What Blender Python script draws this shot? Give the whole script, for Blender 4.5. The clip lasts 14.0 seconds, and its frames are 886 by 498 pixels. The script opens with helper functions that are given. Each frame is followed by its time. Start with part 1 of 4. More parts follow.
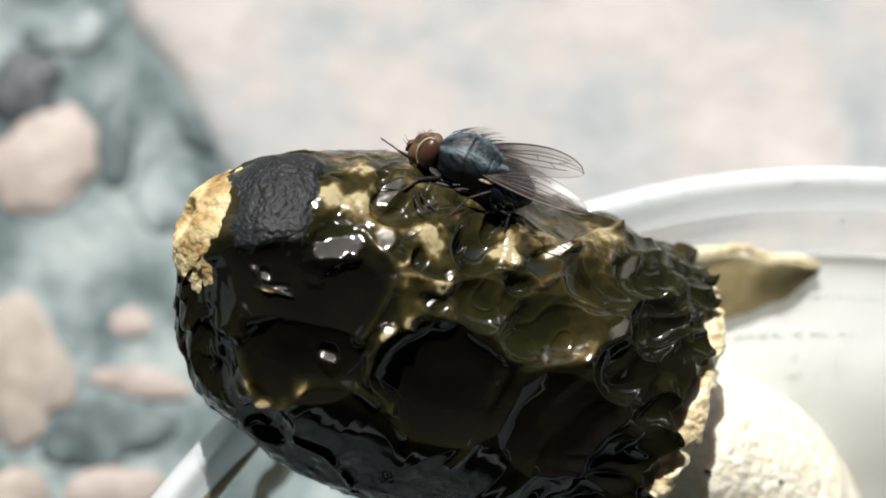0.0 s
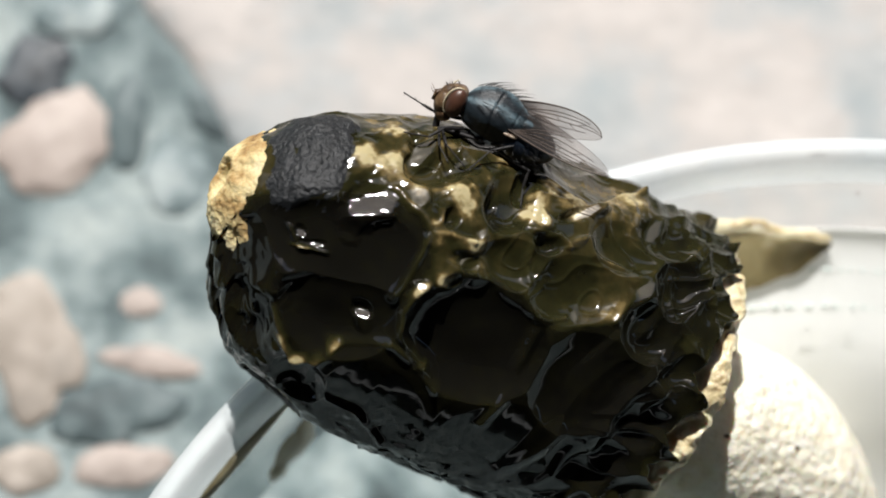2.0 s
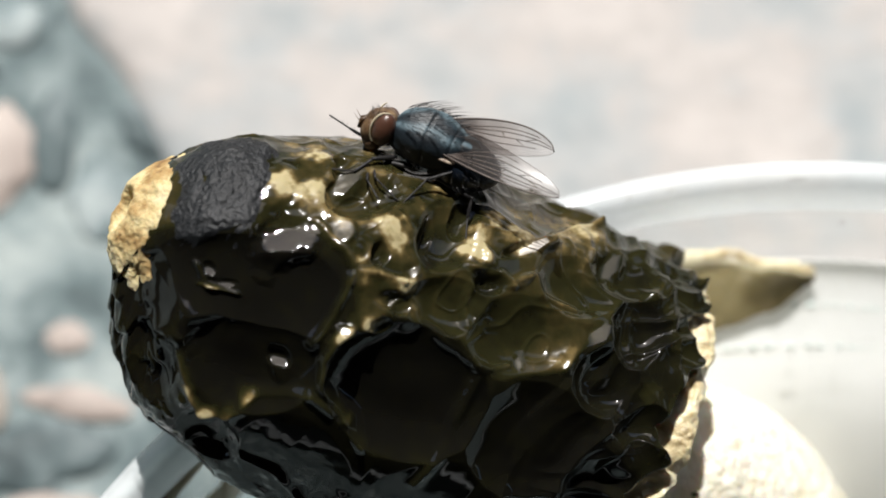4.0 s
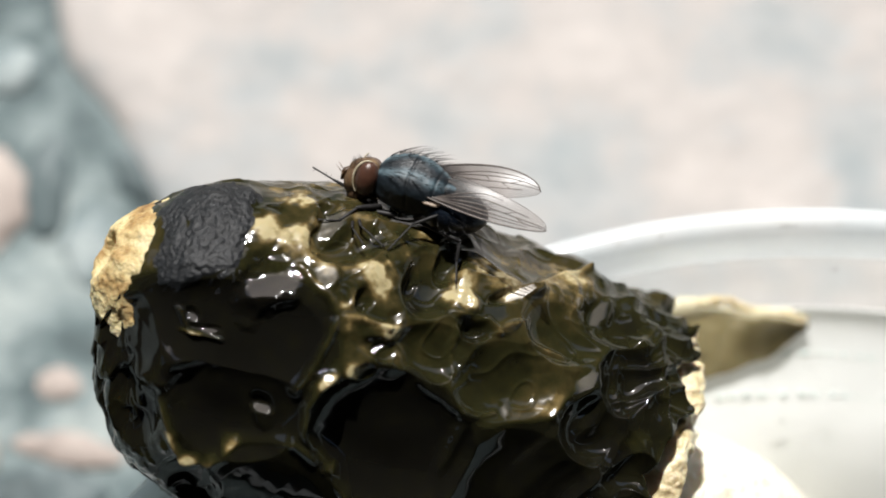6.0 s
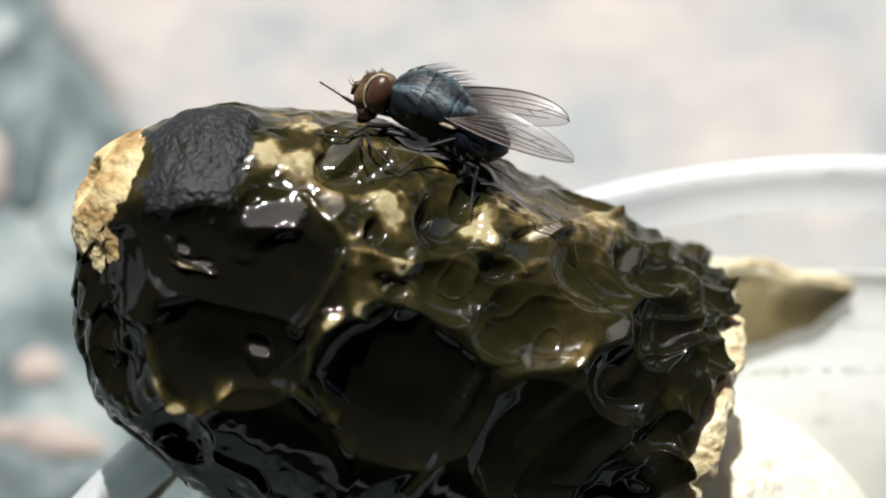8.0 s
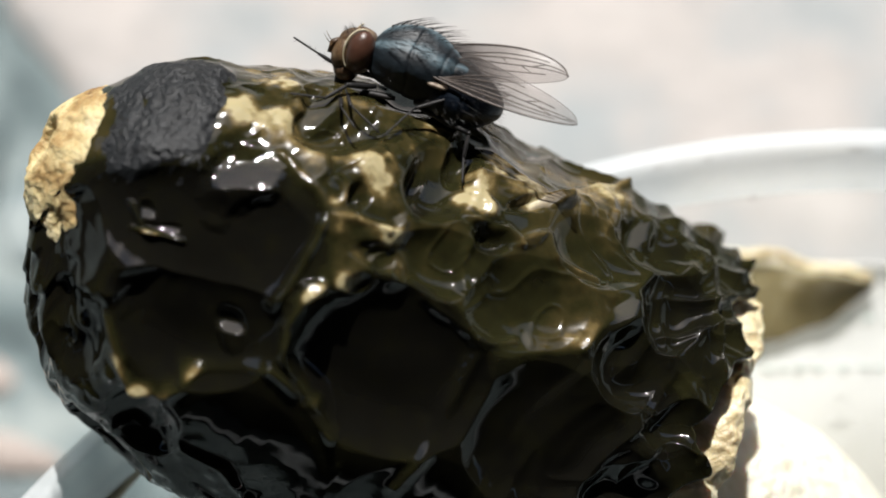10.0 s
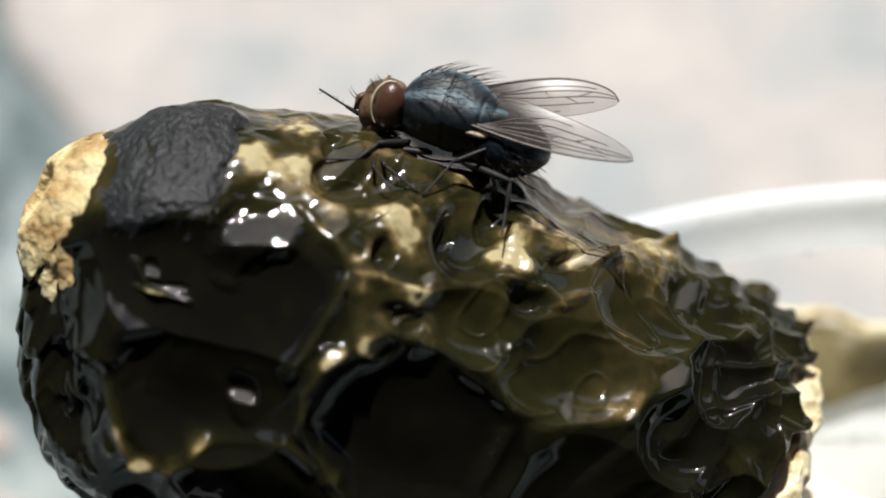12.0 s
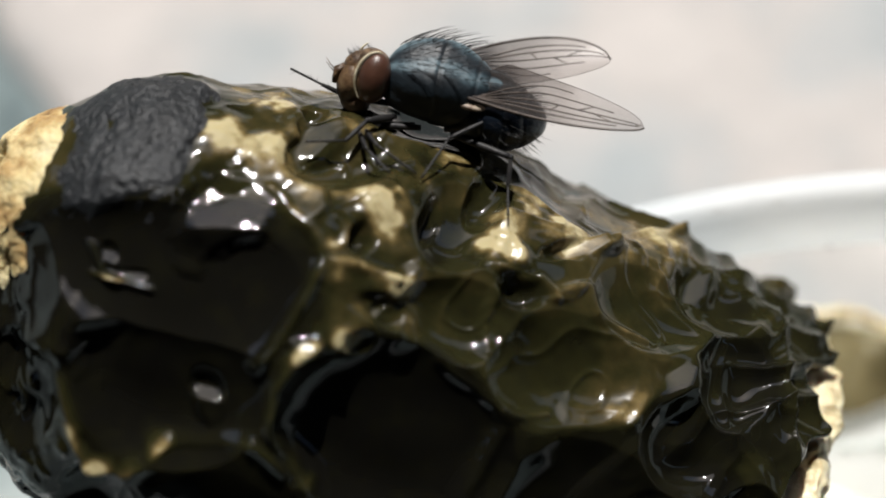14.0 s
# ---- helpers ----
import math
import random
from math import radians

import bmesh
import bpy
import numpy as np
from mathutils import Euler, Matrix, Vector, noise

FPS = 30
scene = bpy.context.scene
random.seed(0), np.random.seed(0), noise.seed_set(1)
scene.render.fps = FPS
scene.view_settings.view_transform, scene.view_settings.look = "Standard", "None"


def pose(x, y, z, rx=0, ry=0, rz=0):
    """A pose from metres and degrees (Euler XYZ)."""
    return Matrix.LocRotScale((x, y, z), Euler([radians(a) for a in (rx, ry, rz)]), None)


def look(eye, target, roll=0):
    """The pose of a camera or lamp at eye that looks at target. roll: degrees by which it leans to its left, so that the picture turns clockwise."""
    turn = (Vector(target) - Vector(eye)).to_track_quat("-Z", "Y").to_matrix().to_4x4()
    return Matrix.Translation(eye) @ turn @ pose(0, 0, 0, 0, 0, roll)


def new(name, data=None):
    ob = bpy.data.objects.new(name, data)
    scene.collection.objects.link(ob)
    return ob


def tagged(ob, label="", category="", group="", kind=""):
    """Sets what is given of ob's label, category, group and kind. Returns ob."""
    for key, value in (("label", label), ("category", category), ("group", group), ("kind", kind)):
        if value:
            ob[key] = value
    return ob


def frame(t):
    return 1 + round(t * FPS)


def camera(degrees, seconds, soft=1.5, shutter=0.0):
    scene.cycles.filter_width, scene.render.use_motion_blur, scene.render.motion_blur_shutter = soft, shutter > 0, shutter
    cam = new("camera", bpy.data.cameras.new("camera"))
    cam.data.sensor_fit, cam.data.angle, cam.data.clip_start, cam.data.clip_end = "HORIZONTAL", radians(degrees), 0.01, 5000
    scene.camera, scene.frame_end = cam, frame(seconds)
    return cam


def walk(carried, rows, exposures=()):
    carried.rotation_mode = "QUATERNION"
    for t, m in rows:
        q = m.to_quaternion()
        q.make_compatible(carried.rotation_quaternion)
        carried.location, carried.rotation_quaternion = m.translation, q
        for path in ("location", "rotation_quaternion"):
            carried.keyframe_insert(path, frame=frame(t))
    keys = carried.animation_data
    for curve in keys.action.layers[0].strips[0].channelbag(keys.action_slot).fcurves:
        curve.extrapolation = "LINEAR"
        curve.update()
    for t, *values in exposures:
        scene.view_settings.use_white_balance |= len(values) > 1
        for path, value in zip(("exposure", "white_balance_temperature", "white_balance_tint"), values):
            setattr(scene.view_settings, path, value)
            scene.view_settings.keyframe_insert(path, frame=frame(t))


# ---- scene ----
# camera and its path
cam = camera(20, 14.0, soft=1.9)
PATH = [
    (0, look((0.00598, -0.05196, 0.27329), (0.00517, -0.00336, 0.07929), -0.97)),
    (0.5, look((0.00184, -0.04761, 0.27245), (0.00342, -0.00100, 0.07796), 1.66)),
    (1, look((0.00108, -0.04927, 0.27109), (0.00351, -0.00172, 0.07684), 2.73)),
    (1.5, look((-0.00249, -0.05762, 0.27385), (0.00202, -0.00612, 0.08065), 5.12)),
    (2, look((-0.00244, -0.06082, 0.27459), (0.00207, -0.00791, 0.08177), 5.11)),
    (2.5, look((-0.00182, -0.06119, 0.27372), (0.00295, -0.00766, 0.08108), 5.38)),
    (3, look((-0.00002, -0.05641, 0.26227), (0.00455, -0.00291, 0.06961), 5.16)),
    (3.5, look((0.00320, -0.05213, 0.25363), (0.00667, 0.00077, 0.06078), 3.96)),
    (6, look((0.00821, -0.05160, 0.25087), (0.00907, 0.00530, 0.05914), 1.30)),
    (6.5, look((0.00612, -0.05079, 0.24423), (0.00814, 0.00687, 0.05273), 2.54)),
    (7, look((0.00474, -0.05241, 0.24052), (0.00712, 0.00720, 0.04962), 2.86)),
    (7.5, look((0.00664, -0.05564, 0.23601), (0.00814, 0.00614, 0.04580), 2.24)),
    (10, look((0.00482, -0.05907, 0.21253), (0.00945, 0.01150, 0.02545), 4.81)),
    (10.5, look((0.00051, -0.05831, 0.21110), (0.00662, 0.01242, 0.02412), 6.02)),
    (11, look((0.00382, -0.05797, 0.20755), (0.00814, 0.01382, 0.02092), 4.71)),
    (11.5, look((0.00171, -0.05555, 0.20524), (0.00657, 0.01684, 0.01886), 5.07)),
    (12, look((0.00398, -0.05293, 0.20037), (0.00755, 0.02029, 0.01429), 4.14)),
    (12.5, look((0.00492, -0.05441, 0.19498), (0.00871, 0.02041, 0.00954), 4.32)),
    (13, look((0.00512, -0.05492, 0.19243), (0.00751, 0.02034, 0.00715), 3.72)),
    (13.5, look((0.00744, -0.05068, 0.18948), (0.00783, 0.02422, 0.00404), 2.14)),
    (14, look((0.00728, -0.05048, 0.18896), (0.00735, 0.02443, 0.00352), 1.98)),
]
walk(cam, PATH, [(0, 0.46), (11.9, 0.46), (12.4, 0.36), (14, 0.36)])
cam.data.dof.use_dof = True
cam.data.dof.aperture_fstop = 17

# world, sun
SUN = Vector((-0.06, 0.6, 0.8)).normalized()
world = bpy.data.worlds.new("sky")
scene.world = world
world.use_nodes = True
wt = world.node_tree
sky = wt.nodes.new("ShaderNodeTexSky")
sky.sky_type = "NISHITA"
sky.sun_disc = False
sky.dust_density = 1.6
sky.sun_elevation = math.asin(SUN.z)
sky.sun_rotation = math.atan2(SUN.x, SUN.y)
wt.links.new(sky.outputs["Color"], wt.nodes["Background"].inputs["Color"])
wt.nodes["Background"].inputs["Strength"].default_value = 0.13
sun_data = bpy.data.lights.new("sun", "SUN")
sun_data.energy = 4.9
sun_data.angle = radians(0.53)
sun_data.color = (1.0, 0.975, 0.94)
sun = new("sun", sun_data)
sun.matrix_world = look(SUN * 5, (0, 0, 0))
scene.view_settings.exposure = 0.0

# ---- materials ----


def socket(node, name, value):
    node.inputs[name].default_value = value


def material(name, stops, scale=300.0, detail=6.0, rough=(0.5, 0.7), bump=0.0, bump_scale=600.0, bump_dist=0.0003, metallic=0.0, spec=0.5,
             subsurface=0.0, ss_radius=(1, 0.6, 0.3), ss_scale=0.001, coat=0.0, attr="", mix=0.35, distortion=0.0, ior=1.5):
    """Principled material; its colour runs through stops by a noise, or by the named attribute with noise mixed in."""
    m = bpy.data.materials.new(name)
    m.use_nodes = True
    nt = m.node_tree
    n, lk = nt.nodes, nt.links
    b = n["Principled BSDF"]
    co = n.new("ShaderNodeTexCoord")
    tex = n.new("ShaderNodeTexNoise")
    socket(tex, "Scale", scale), socket(tex, "Detail", detail), socket(tex, "Roughness", 0.6), socket(tex, "Distortion", distortion)
    lk.new(co.outputs["Object"], tex.inputs["Vector"])
    fac = tex.outputs["Fac"]
    if attr:
        at = n.new("ShaderNodeAttribute")
        at.attribute_name = attr
        sub = n.new("ShaderNodeMath")
        sub.operation = "SUBTRACT"
        lk.new(fac, sub.inputs[0])
        sub.inputs[1].default_value = 0.5
        add = n.new("ShaderNodeMath")
        add.operation = "MULTIPLY_ADD"
        lk.new(sub.outputs[0], add.inputs[0])
        add.inputs[1].default_value = mix
        lk.new(at.outputs["Fac"], add.inputs[2])
        fac = add.outputs[0]
    ramp = n.new("ShaderNodeValToRGB")
    cr = ramp.color_ramp
    while len(cr.elements) < len(stops):
        cr.elements.new(0.5)
    for e, (p, c) in zip(cr.elements, stops):
        e.position, e.color = p, (*c, 1)
    lk.new(fac, ramp.inputs["Fac"])
    lk.new(ramp.outputs["Color"], b.inputs["Base Color"])
    rr = n.new("ShaderNodeMapRange")
    rr.inputs["To Min"].default_value, rr.inputs["To Max"].default_value = rough
    rt = n.new("ShaderNodeTexNoise")
    socket(rt, "Scale", scale * 2.3), socket(rt, "Detail", 4.0)
    lk.new(co.outputs["Object"], rt.inputs["Vector"])
    lk.new(rt.outputs["Fac"], rr.inputs["Value"])
    lk.new(rr.outputs["Result"], b.inputs["Roughness"])
    socket(b, "Metallic", metallic), socket(b, "Specular IOR Level", spec)
    socket(b, "Subsurface Weight", subsurface), socket(b, "Subsurface Radius", ss_radius), socket(b, "Subsurface Scale", ss_scale)
    socket(b, "IOR", ior), socket(b, "Coat Weight", coat), socket(b, "Coat Roughness", 0.04)
    if bump:
        bt = n.new("ShaderNodeTexNoise")
        socket(bt, "Scale", bump_scale), socket(bt, "Detail", 5.0)
        lk.new(co.outputs["Object"], bt.inputs["Vector"])
        bp = n.new("ShaderNodeBump")
        socket(bp, "Strength", bump), socket(bp, "Distance", bump_dist)
        lk.new(bt.outputs["Fac"], bp.inputs["Height"])
        lk.new(bp.outputs["Normal"], b.inputs["Normal"])
    return m


def bare_is_duller(m):
    """Bare flesh is not as smooth as the jelly that covers the rest."""
    n, lk = m.node_tree.nodes, m.node_tree.links
    b, at = n["Principled BSDF"], next(k for k in n if k.type == "ATTRIBUTE")
    was = b.inputs["Roughness"].links[0].from_socket
    mr, add = n.new("ShaderNodeMapRange"), n.new("ShaderNodeMath")
    socket(mr, "From Min", 0.1), socket(mr, "From Max", 0.5), socket(mr, "To Min", 0.22), socket(mr, "To Max", 0.0)
    lk.new(at.outputs["Fac"], mr.inputs["Value"])
    lk.new(was, add.inputs[0]), lk.new(mr.outputs["Result"], add.inputs[1]), lk.new(add.outputs[0], b.inputs["Roughness"])


M_SLIME = material("wet_spore_slime", [(0.0, (0.364, 0.3094, 0.1729)), (0.12, (0.1365, 0.09828, 0.03913)), (0.28, (0.0385, 0.0305, 0.0114)), (0.5, (0.0168, 0.0161, 0.0058)), (0.75, (0.0085, 0.0081, 0.0038)), (1.0, (0.0050, 0.0047, 0.0036))],
                   scale=650, rough=(0.015, 0.06), bump=0.025, bump_scale=500, bump_dist=0.0002, spec=0.5, ior=1.4, subsurface=0.12, ss_scale=0.0012, attr="slime", mix=0.65)
bare_is_duller(M_SLIME)
M_CRUST = material("dried_black_crust", [(0.3, (0.005, 0.0055, 0.0062)), (0.55, (0.009, 0.01, 0.0115)), (0.75, (0.024, 0.026, 0.028))], scale=900, rough=(0.36, 0.56),
                   bump=0.7, bump_scale=2300, bump_dist=0.0004, spec=0.34)
M_COLLAR = material("dry_yellow_flesh", [(0.3, (0.1547, 0.07735, 0.02475)), (0.42, (0.3558, 0.2321, 0.08895)), (0.54, (0.5647, 0.4564, 0.2321)), (0.72, (0.6343, 0.5569, 0.3558))], scale=330, rough=(0.6, 0.85),
                    bump=0.8, bump_scale=1600, bump_dist=0.0005, subsurface=0.2)
M_FRILL = material("cream_cap_lining", [(0.25, (0.22, 0.15, 0.065)), (0.42, (0.58, 0.48, 0.28)), (0.64, (0.78, 0.71, 0.5))], scale=500, rough=(0.25, 0.5),
                   bump=0.7, bump_scale=1300, bump_dist=0.0005, subsurface=0.25)
M_STEM = material("spongy_cream_stem", [(0.2, (0.66, 0.56, 0.36)), (0.42, (0.84, 0.79, 0.63)), (0.7, (0.9, 0.87, 0.76))], scale=700, rough=(0.6, 0.85),
                  bump=0.7, bump_scale=1100, bump_dist=0.0006, subsurface=0.3, ss_scale=0.0015)
M_FLAP = material("limp_olive_membrane", [(0.0, (0.51, 0.4675, 0.323)), (0.22, (0.2295, 0.1913, 0.09775)), (0.5, (0.102, 0.0833, 0.03825)), (1.0, (0.0255, 0.02125, 0.0102))], scale=250, rough=(0.3, 0.5),
                  subsurface=0.2, attr="slime", mix=0.25)
M_CEMENT = material("grey_green_cement", [(0.3, (0.0273, 0.03822, 0.04186)), (0.44, (0.1047, 0.1411, 0.1456)), (0.54, (0.2275, 0.273, 0.273)), (0.68, (0.3731, 0.4095, 0.3959))], scale=85, rough=(0.7, 0.9),
                    bump=0.6, bump_scale=500, bump_dist=0.0008)
M_SLAB = material("pinkish_limestone", [(0.34, (0.2548, 0.2839, 0.2912)), (0.44, (0.3422, 0.3458, 0.3422)), (0.51, (0.3895, 0.364, 0.3458)), (0.64, (0.4586, 0.4222, 0.3968))], scale=52, detail=8.0, rough=(0.6, 0.85),
                  bump=0.5, bump_scale=300, bump_dist=0.0008)
M_PINK = material("pink_pebble", [(0.3, (0.182, 0.1674, 0.1602)), (0.45, (0.3058, 0.2548, 0.2257)), (0.7, (0.4368, 0.3786, 0.3422))], scale=110, rough=(0.5, 0.8), bump=0.4, bump_scale=500)
M_TAN = material("tan_pebble", [(0.3, (0.1456, 0.131, 0.1165)), (0.5, (0.2766, 0.2402, 0.2038)), (0.7, (0.4077, 0.3567, 0.313))], scale=110, rough=(0.5, 0.8), bump=0.4, bump_scale=500)
M_TEAL = material("grey_blue_pebble", [(0.34, (0.05096, 0.0728, 0.07644)), (0.5, (0.1383, 0.182, 0.1893)), (0.64, (0.3058, 0.3494, 0.3494))], scale=150, rough=(0.5, 0.8), bump=0.4, bump_scale=500)
M_TEAL_DEEP = material("deep_grey_blue_stone", [(0.34, (0.025, 0.038, 0.042)), (0.5, (0.075, 0.105, 0.11)), (0.68, (0.17, 0.205, 0.21))], scale=150, rough=(0.5, 0.8), bump=0.4, bump_scale=500)
M_DARK = material("slate_pebble", [(0.3, (0.01456, 0.0182, 0.02184)), (0.55, (0.05096, 0.06188, 0.0728)), (0.75, (0.2184, 0.233, 0.2475))], scale=160, rough=(0.4, 0.7), bump=0.4, bump_scale=500)

M_PRINT = material("pale_green_print", [(0.3, (0.6, 0.7, 0.67)), (0.7, (0.76, 0.82, 0.8))], scale=300, rough=(0.7, 0.9))
M_BOARD = material("dark_boards", [(0.3, (0.03, 0.024, 0.018)), (0.7, (0.06, 0.046, 0.034))], scale=9, rough=(0.7, 0.9))
M_SPECK = material("dark_speck", [(0.3, (0.05, 0.035, 0.02)), (0.7, (0.12, 0.09, 0.05))], scale=900)
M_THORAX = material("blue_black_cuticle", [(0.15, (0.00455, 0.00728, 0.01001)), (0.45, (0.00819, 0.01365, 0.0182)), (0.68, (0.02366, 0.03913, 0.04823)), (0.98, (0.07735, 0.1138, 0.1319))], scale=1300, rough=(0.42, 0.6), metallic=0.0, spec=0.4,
                    bump=0.35, bump_scale=2600, bump_dist=0.00015, attr="trunk_tone", mix=0.7)
M_ABDOMEN = material("dark_blue_cuticle", [(0.3, (0.002912, 0.004368, 0.00728)), (0.55, (0.00728, 0.01165, 0.02038)), (0.75, (0.02184, 0.03276, 0.04732))], scale=900, rough=(0.25, 0.45), metallic=0.4,
                     bump=0.5, bump_scale=3500, bump_dist=0.0001)
M_EYE = material("red_brown_eye", [(0.3, (0.04368, 0.01893, 0.01238)), (0.6, (0.0728, 0.03276, 0.02038)), (0.8, (0.1019, 0.04732, 0.03058))], scale=500, rough=(0.25, 0.4), bump=0.5, bump_scale=9000, bump_dist=0.00005)
M_FACE = material("tawny_face", [(0.3, (0.02548, 0.01456, 0.008008)), (0.5, (0.08008, 0.04368, 0.02038)), (0.72, (0.2184, 0.1456, 0.0728))], scale=1200, rough=(0.35, 0.55), bump=0.4, bump_scale=4000, bump_dist=0.0001)
M_FRINGE = material("silvery_gold_fringe", [(0.3, (0.357, 0.289, 0.17)), (0.7, (0.612, 0.561, 0.425))], scale=2500, rough=(0.3, 0.5))
M_CHITIN = material("black_leg_chitin", [(0.3, (0.005, 0.005, 0.006)), (0.7, (0.022, 0.02, 0.019))], scale=2000, rough=(0.45, 0.65), spec=0.3)
M_BRISTLE = material("black_bristle", [(0.3, (0.005, 0.005, 0.006)), (0.7, (0.02, 0.02, 0.022))], scale=2000, rough=(0.35, 0.5))
M_CALYPTER = material("cream_calypter", [(0.3, (0.12, 0.07, 0.045)), (0.7, (0.4, 0.33, 0.25))], scale=2000, rough=(0.4, 0.6))


def wall_glass():
    """Thin clear glass: what is behind shows through, and the surface mirrors by its angle."""
    m = bpy.data.materials.new("clear_glass")
    m.use_nodes = True
    n, lk = m.node_tree.nodes, m.node_tree.links
    clear, gloss, mx, fr = (n.new("ShaderNode" + k) for k in ("BsdfTransparent", "BsdfGlossy", "MixShader", "Fresnel"))
    socket(clear, "Color", (0.975, 0.988, 0.988, 1)), socket(gloss, "Roughness", 0.03), socket(fr, "IOR", 1.04)
    lk.new(fr.outputs[0], mx.inputs[0]), lk.new(clear.outputs[0], mx.inputs[1]), lk.new(gloss.outputs[0], mx.inputs[2])
    lk.new(mx.outputs[0], n["Material Output"].inputs["Surface"])
    return m


def rim_glass():
    """The thick rim: part clear, part white, the white standing in for refracted sky."""
    m = material("whitened_glass_rim", [(0.3, (0.78, 0.82, 0.83)), (0.7, (0.9, 0.92, 0.93))], scale=200, rough=(0.08, 0.2))
    n, lk = m.node_tree.nodes, m.node_tree.links
    clear, mx = n.new("ShaderNodeBsdfTransparent"), n.new("ShaderNodeMixShader")
    socket(clear, "Color", (0.97, 0.985, 0.99, 1))
    mx.inputs["Fac"].default_value = 0.4
    lk.new(clear.outputs[0], mx.inputs[1]), lk.new(n["Principled BSDF"].outputs[0], mx.inputs[2])
    lk.new(mx.outputs[0], n["Material Output"].inputs["Surface"])
    return m


def wing_material():
    m = bpy.data.materials.new("smoky_wing_membrane")
    m.use_nodes = True
    nt = m.node_tree
    n, lk = nt.nodes, nt.links
    b = n["Principled BSDF"]
    at = n.new("ShaderNodeAttribute")
    at.attribute_name = "smoke"
    ramp = n.new("ShaderNodeValToRGB")
    cr = ramp.color_ramp
    cr.elements[0].color, cr.elements[1].color = (0.8, 0.775, 0.765, 1), (0.14, 0.125, 0.12, 1)
    lk.new(at.outputs["Fac"], ramp.inputs["Fac"])
    tr = n.new("ShaderNodeBsdfTransparent")
    lk.new(ramp.outputs["Color"], tr.inputs["Color"])
    socket(b, "Base Color", (0.3, 0.26, 0.24, 1)), socket(b, "Roughness", 0.22), socket(b, "Specular IOR Level", 0.6)
    mx = n.new("ShaderNodeMixShader")
    mx.inputs["Fac"].default_value = 0.08
    lk.new(tr.outputs[0], mx.inputs[1]), lk.new(b.outputs[0], mx.inputs[2])
    lk.new(mx.outputs[0], n["Material Output"].inputs["Surface"])
    return m


M_GLASS = wall_glass()
M_RIM = rim_glass()
M_WING = wing_material()
M_VEIN = material("brown_vein", [(0.3, (0.03, 0.022, 0.018)), (0.7, (0.1, 0.075, 0.06))], scale=1500, rough=(0.3, 0.5))


def paper_material():
    """White paper that lets sunlight through."""
    m = material("white_paper", [(0.3, (0.84, 0.85, 0.84)), (0.6, (0.9, 0.9, 0.89))], scale=120, rough=(0.7, 0.9), bump=0.3, bump_scale=700)
    n, lk = m.node_tree.nodes, m.node_tree.links
    back = n.new("ShaderNodeBsdfTranslucent")
    socket(back, "Color", (0.9, 0.91, 0.89, 1))
    mx = n.new("ShaderNodeMixShader")
    mx.inputs["Fac"].default_value = 0.62
    lk.new(n["Principled BSDF"].outputs[0], mx.inputs[1]), lk.new(back.outputs[0], mx.inputs[2])
    lk.new(mx.outputs[0], n["Material Output"].inputs["Surface"])
    return m


M_PAPER = paper_material()

# ---- building helpers ----
MM = 0.001037


def finish(me, mat, smooth=True):
    me.materials.append(mat)
    if smooth:
        me.polygons.foreach_set("use_smooth", [True] * len(me.polygons))
    me.update()
    return me


def part(name, bm, mat, parent=None, label="", smooth=True):
    """Links a bmesh as one mesh object under its thing or part."""
    me = bpy.data.meshes.new(name)
    bm.normal_update()
    bm.to_mesh(me)
    bm.free()
    ob = new(name, finish(me, mat, smooth))
    ob.parent = parent
    return tagged(ob, label)


def sheet(name, pts, mat, parent=None, label="", wrap=False, values=None, attr="slime", flip=False):
    """Links a grid of points, rows by columns by 3, as one mesh; wrap closes the columns."""
    nr, nc = pts.shape[:2]
    idx = np.arange(nr * nc).reshape(nr, nc)
    a, b = idx[:-1], idx[1:]
    if wrap:
        a, b = np.c_[a, a[:, :1]], np.c_[b, b[:, :1]]
    quads = np.stack([a[:, :-1], a[:, 1:], b[:, 1:], b[:, :-1]], -1).reshape(-1, 4)
    if flip:
        quads = quads[:, ::-1]
    me = bpy.data.meshes.new(name)
    me.from_pydata(pts.reshape(-1, 3).tolist(), [], quads.tolist())
    if values is not None:
        me.attributes.new(attr, "FLOAT", "POINT").data.foreach_set("value", values.reshape(-1).astype(np.float32))
    ob = new(name, finish(me, mat))
    ob.parent = parent
    return tagged(ob, label)


def lattice(p, seed):
    h = (p[..., 0] * 374761393 + p[..., 1] * 668265263 + p[..., 2] * 2147483647 + seed * 974634777).astype(np.int64)
    h = (h ^ (h >> 13)) * 1274126177
    return ((h ^ (h >> 16)) & 0xFFFF) / 65535.0


def wobble(p, size, seed=0, octaves=3):
    """Smooth noise from -1 to 1 at the points p (metres), with features of about size."""
    total, amp, norm = 0.0, 1.0, 0.0
    for k in range(octaves):
        q = p / size * 2 ** k + 17.3 * k + 100
        i = np.floor(q).astype(np.int64)
        f = q - i
        f = f * f * (3 - 2 * f)
        v = 0.0
        for dx in (0, 1):
            for dy in (0, 1):
                for dz in (0, 1):
                    w = (f[..., 0] if dx else 1 - f[..., 0]) * (f[..., 1] if dy else 1 - f[..., 1]) * (f[..., 2] if dz else 1 - f[..., 2])
                    v = v + w * lattice(i + np.array([dx, dy, dz]), seed + k)
        total, norm, amp = total + amp * (2 * v - 1), norm + amp, amp * 0.5
    return total / norm


def smooth(a, b, x):
    t = np.clip((x - a) / (b - a), 0, 1)
    return t * t * (3 - 2 * t)


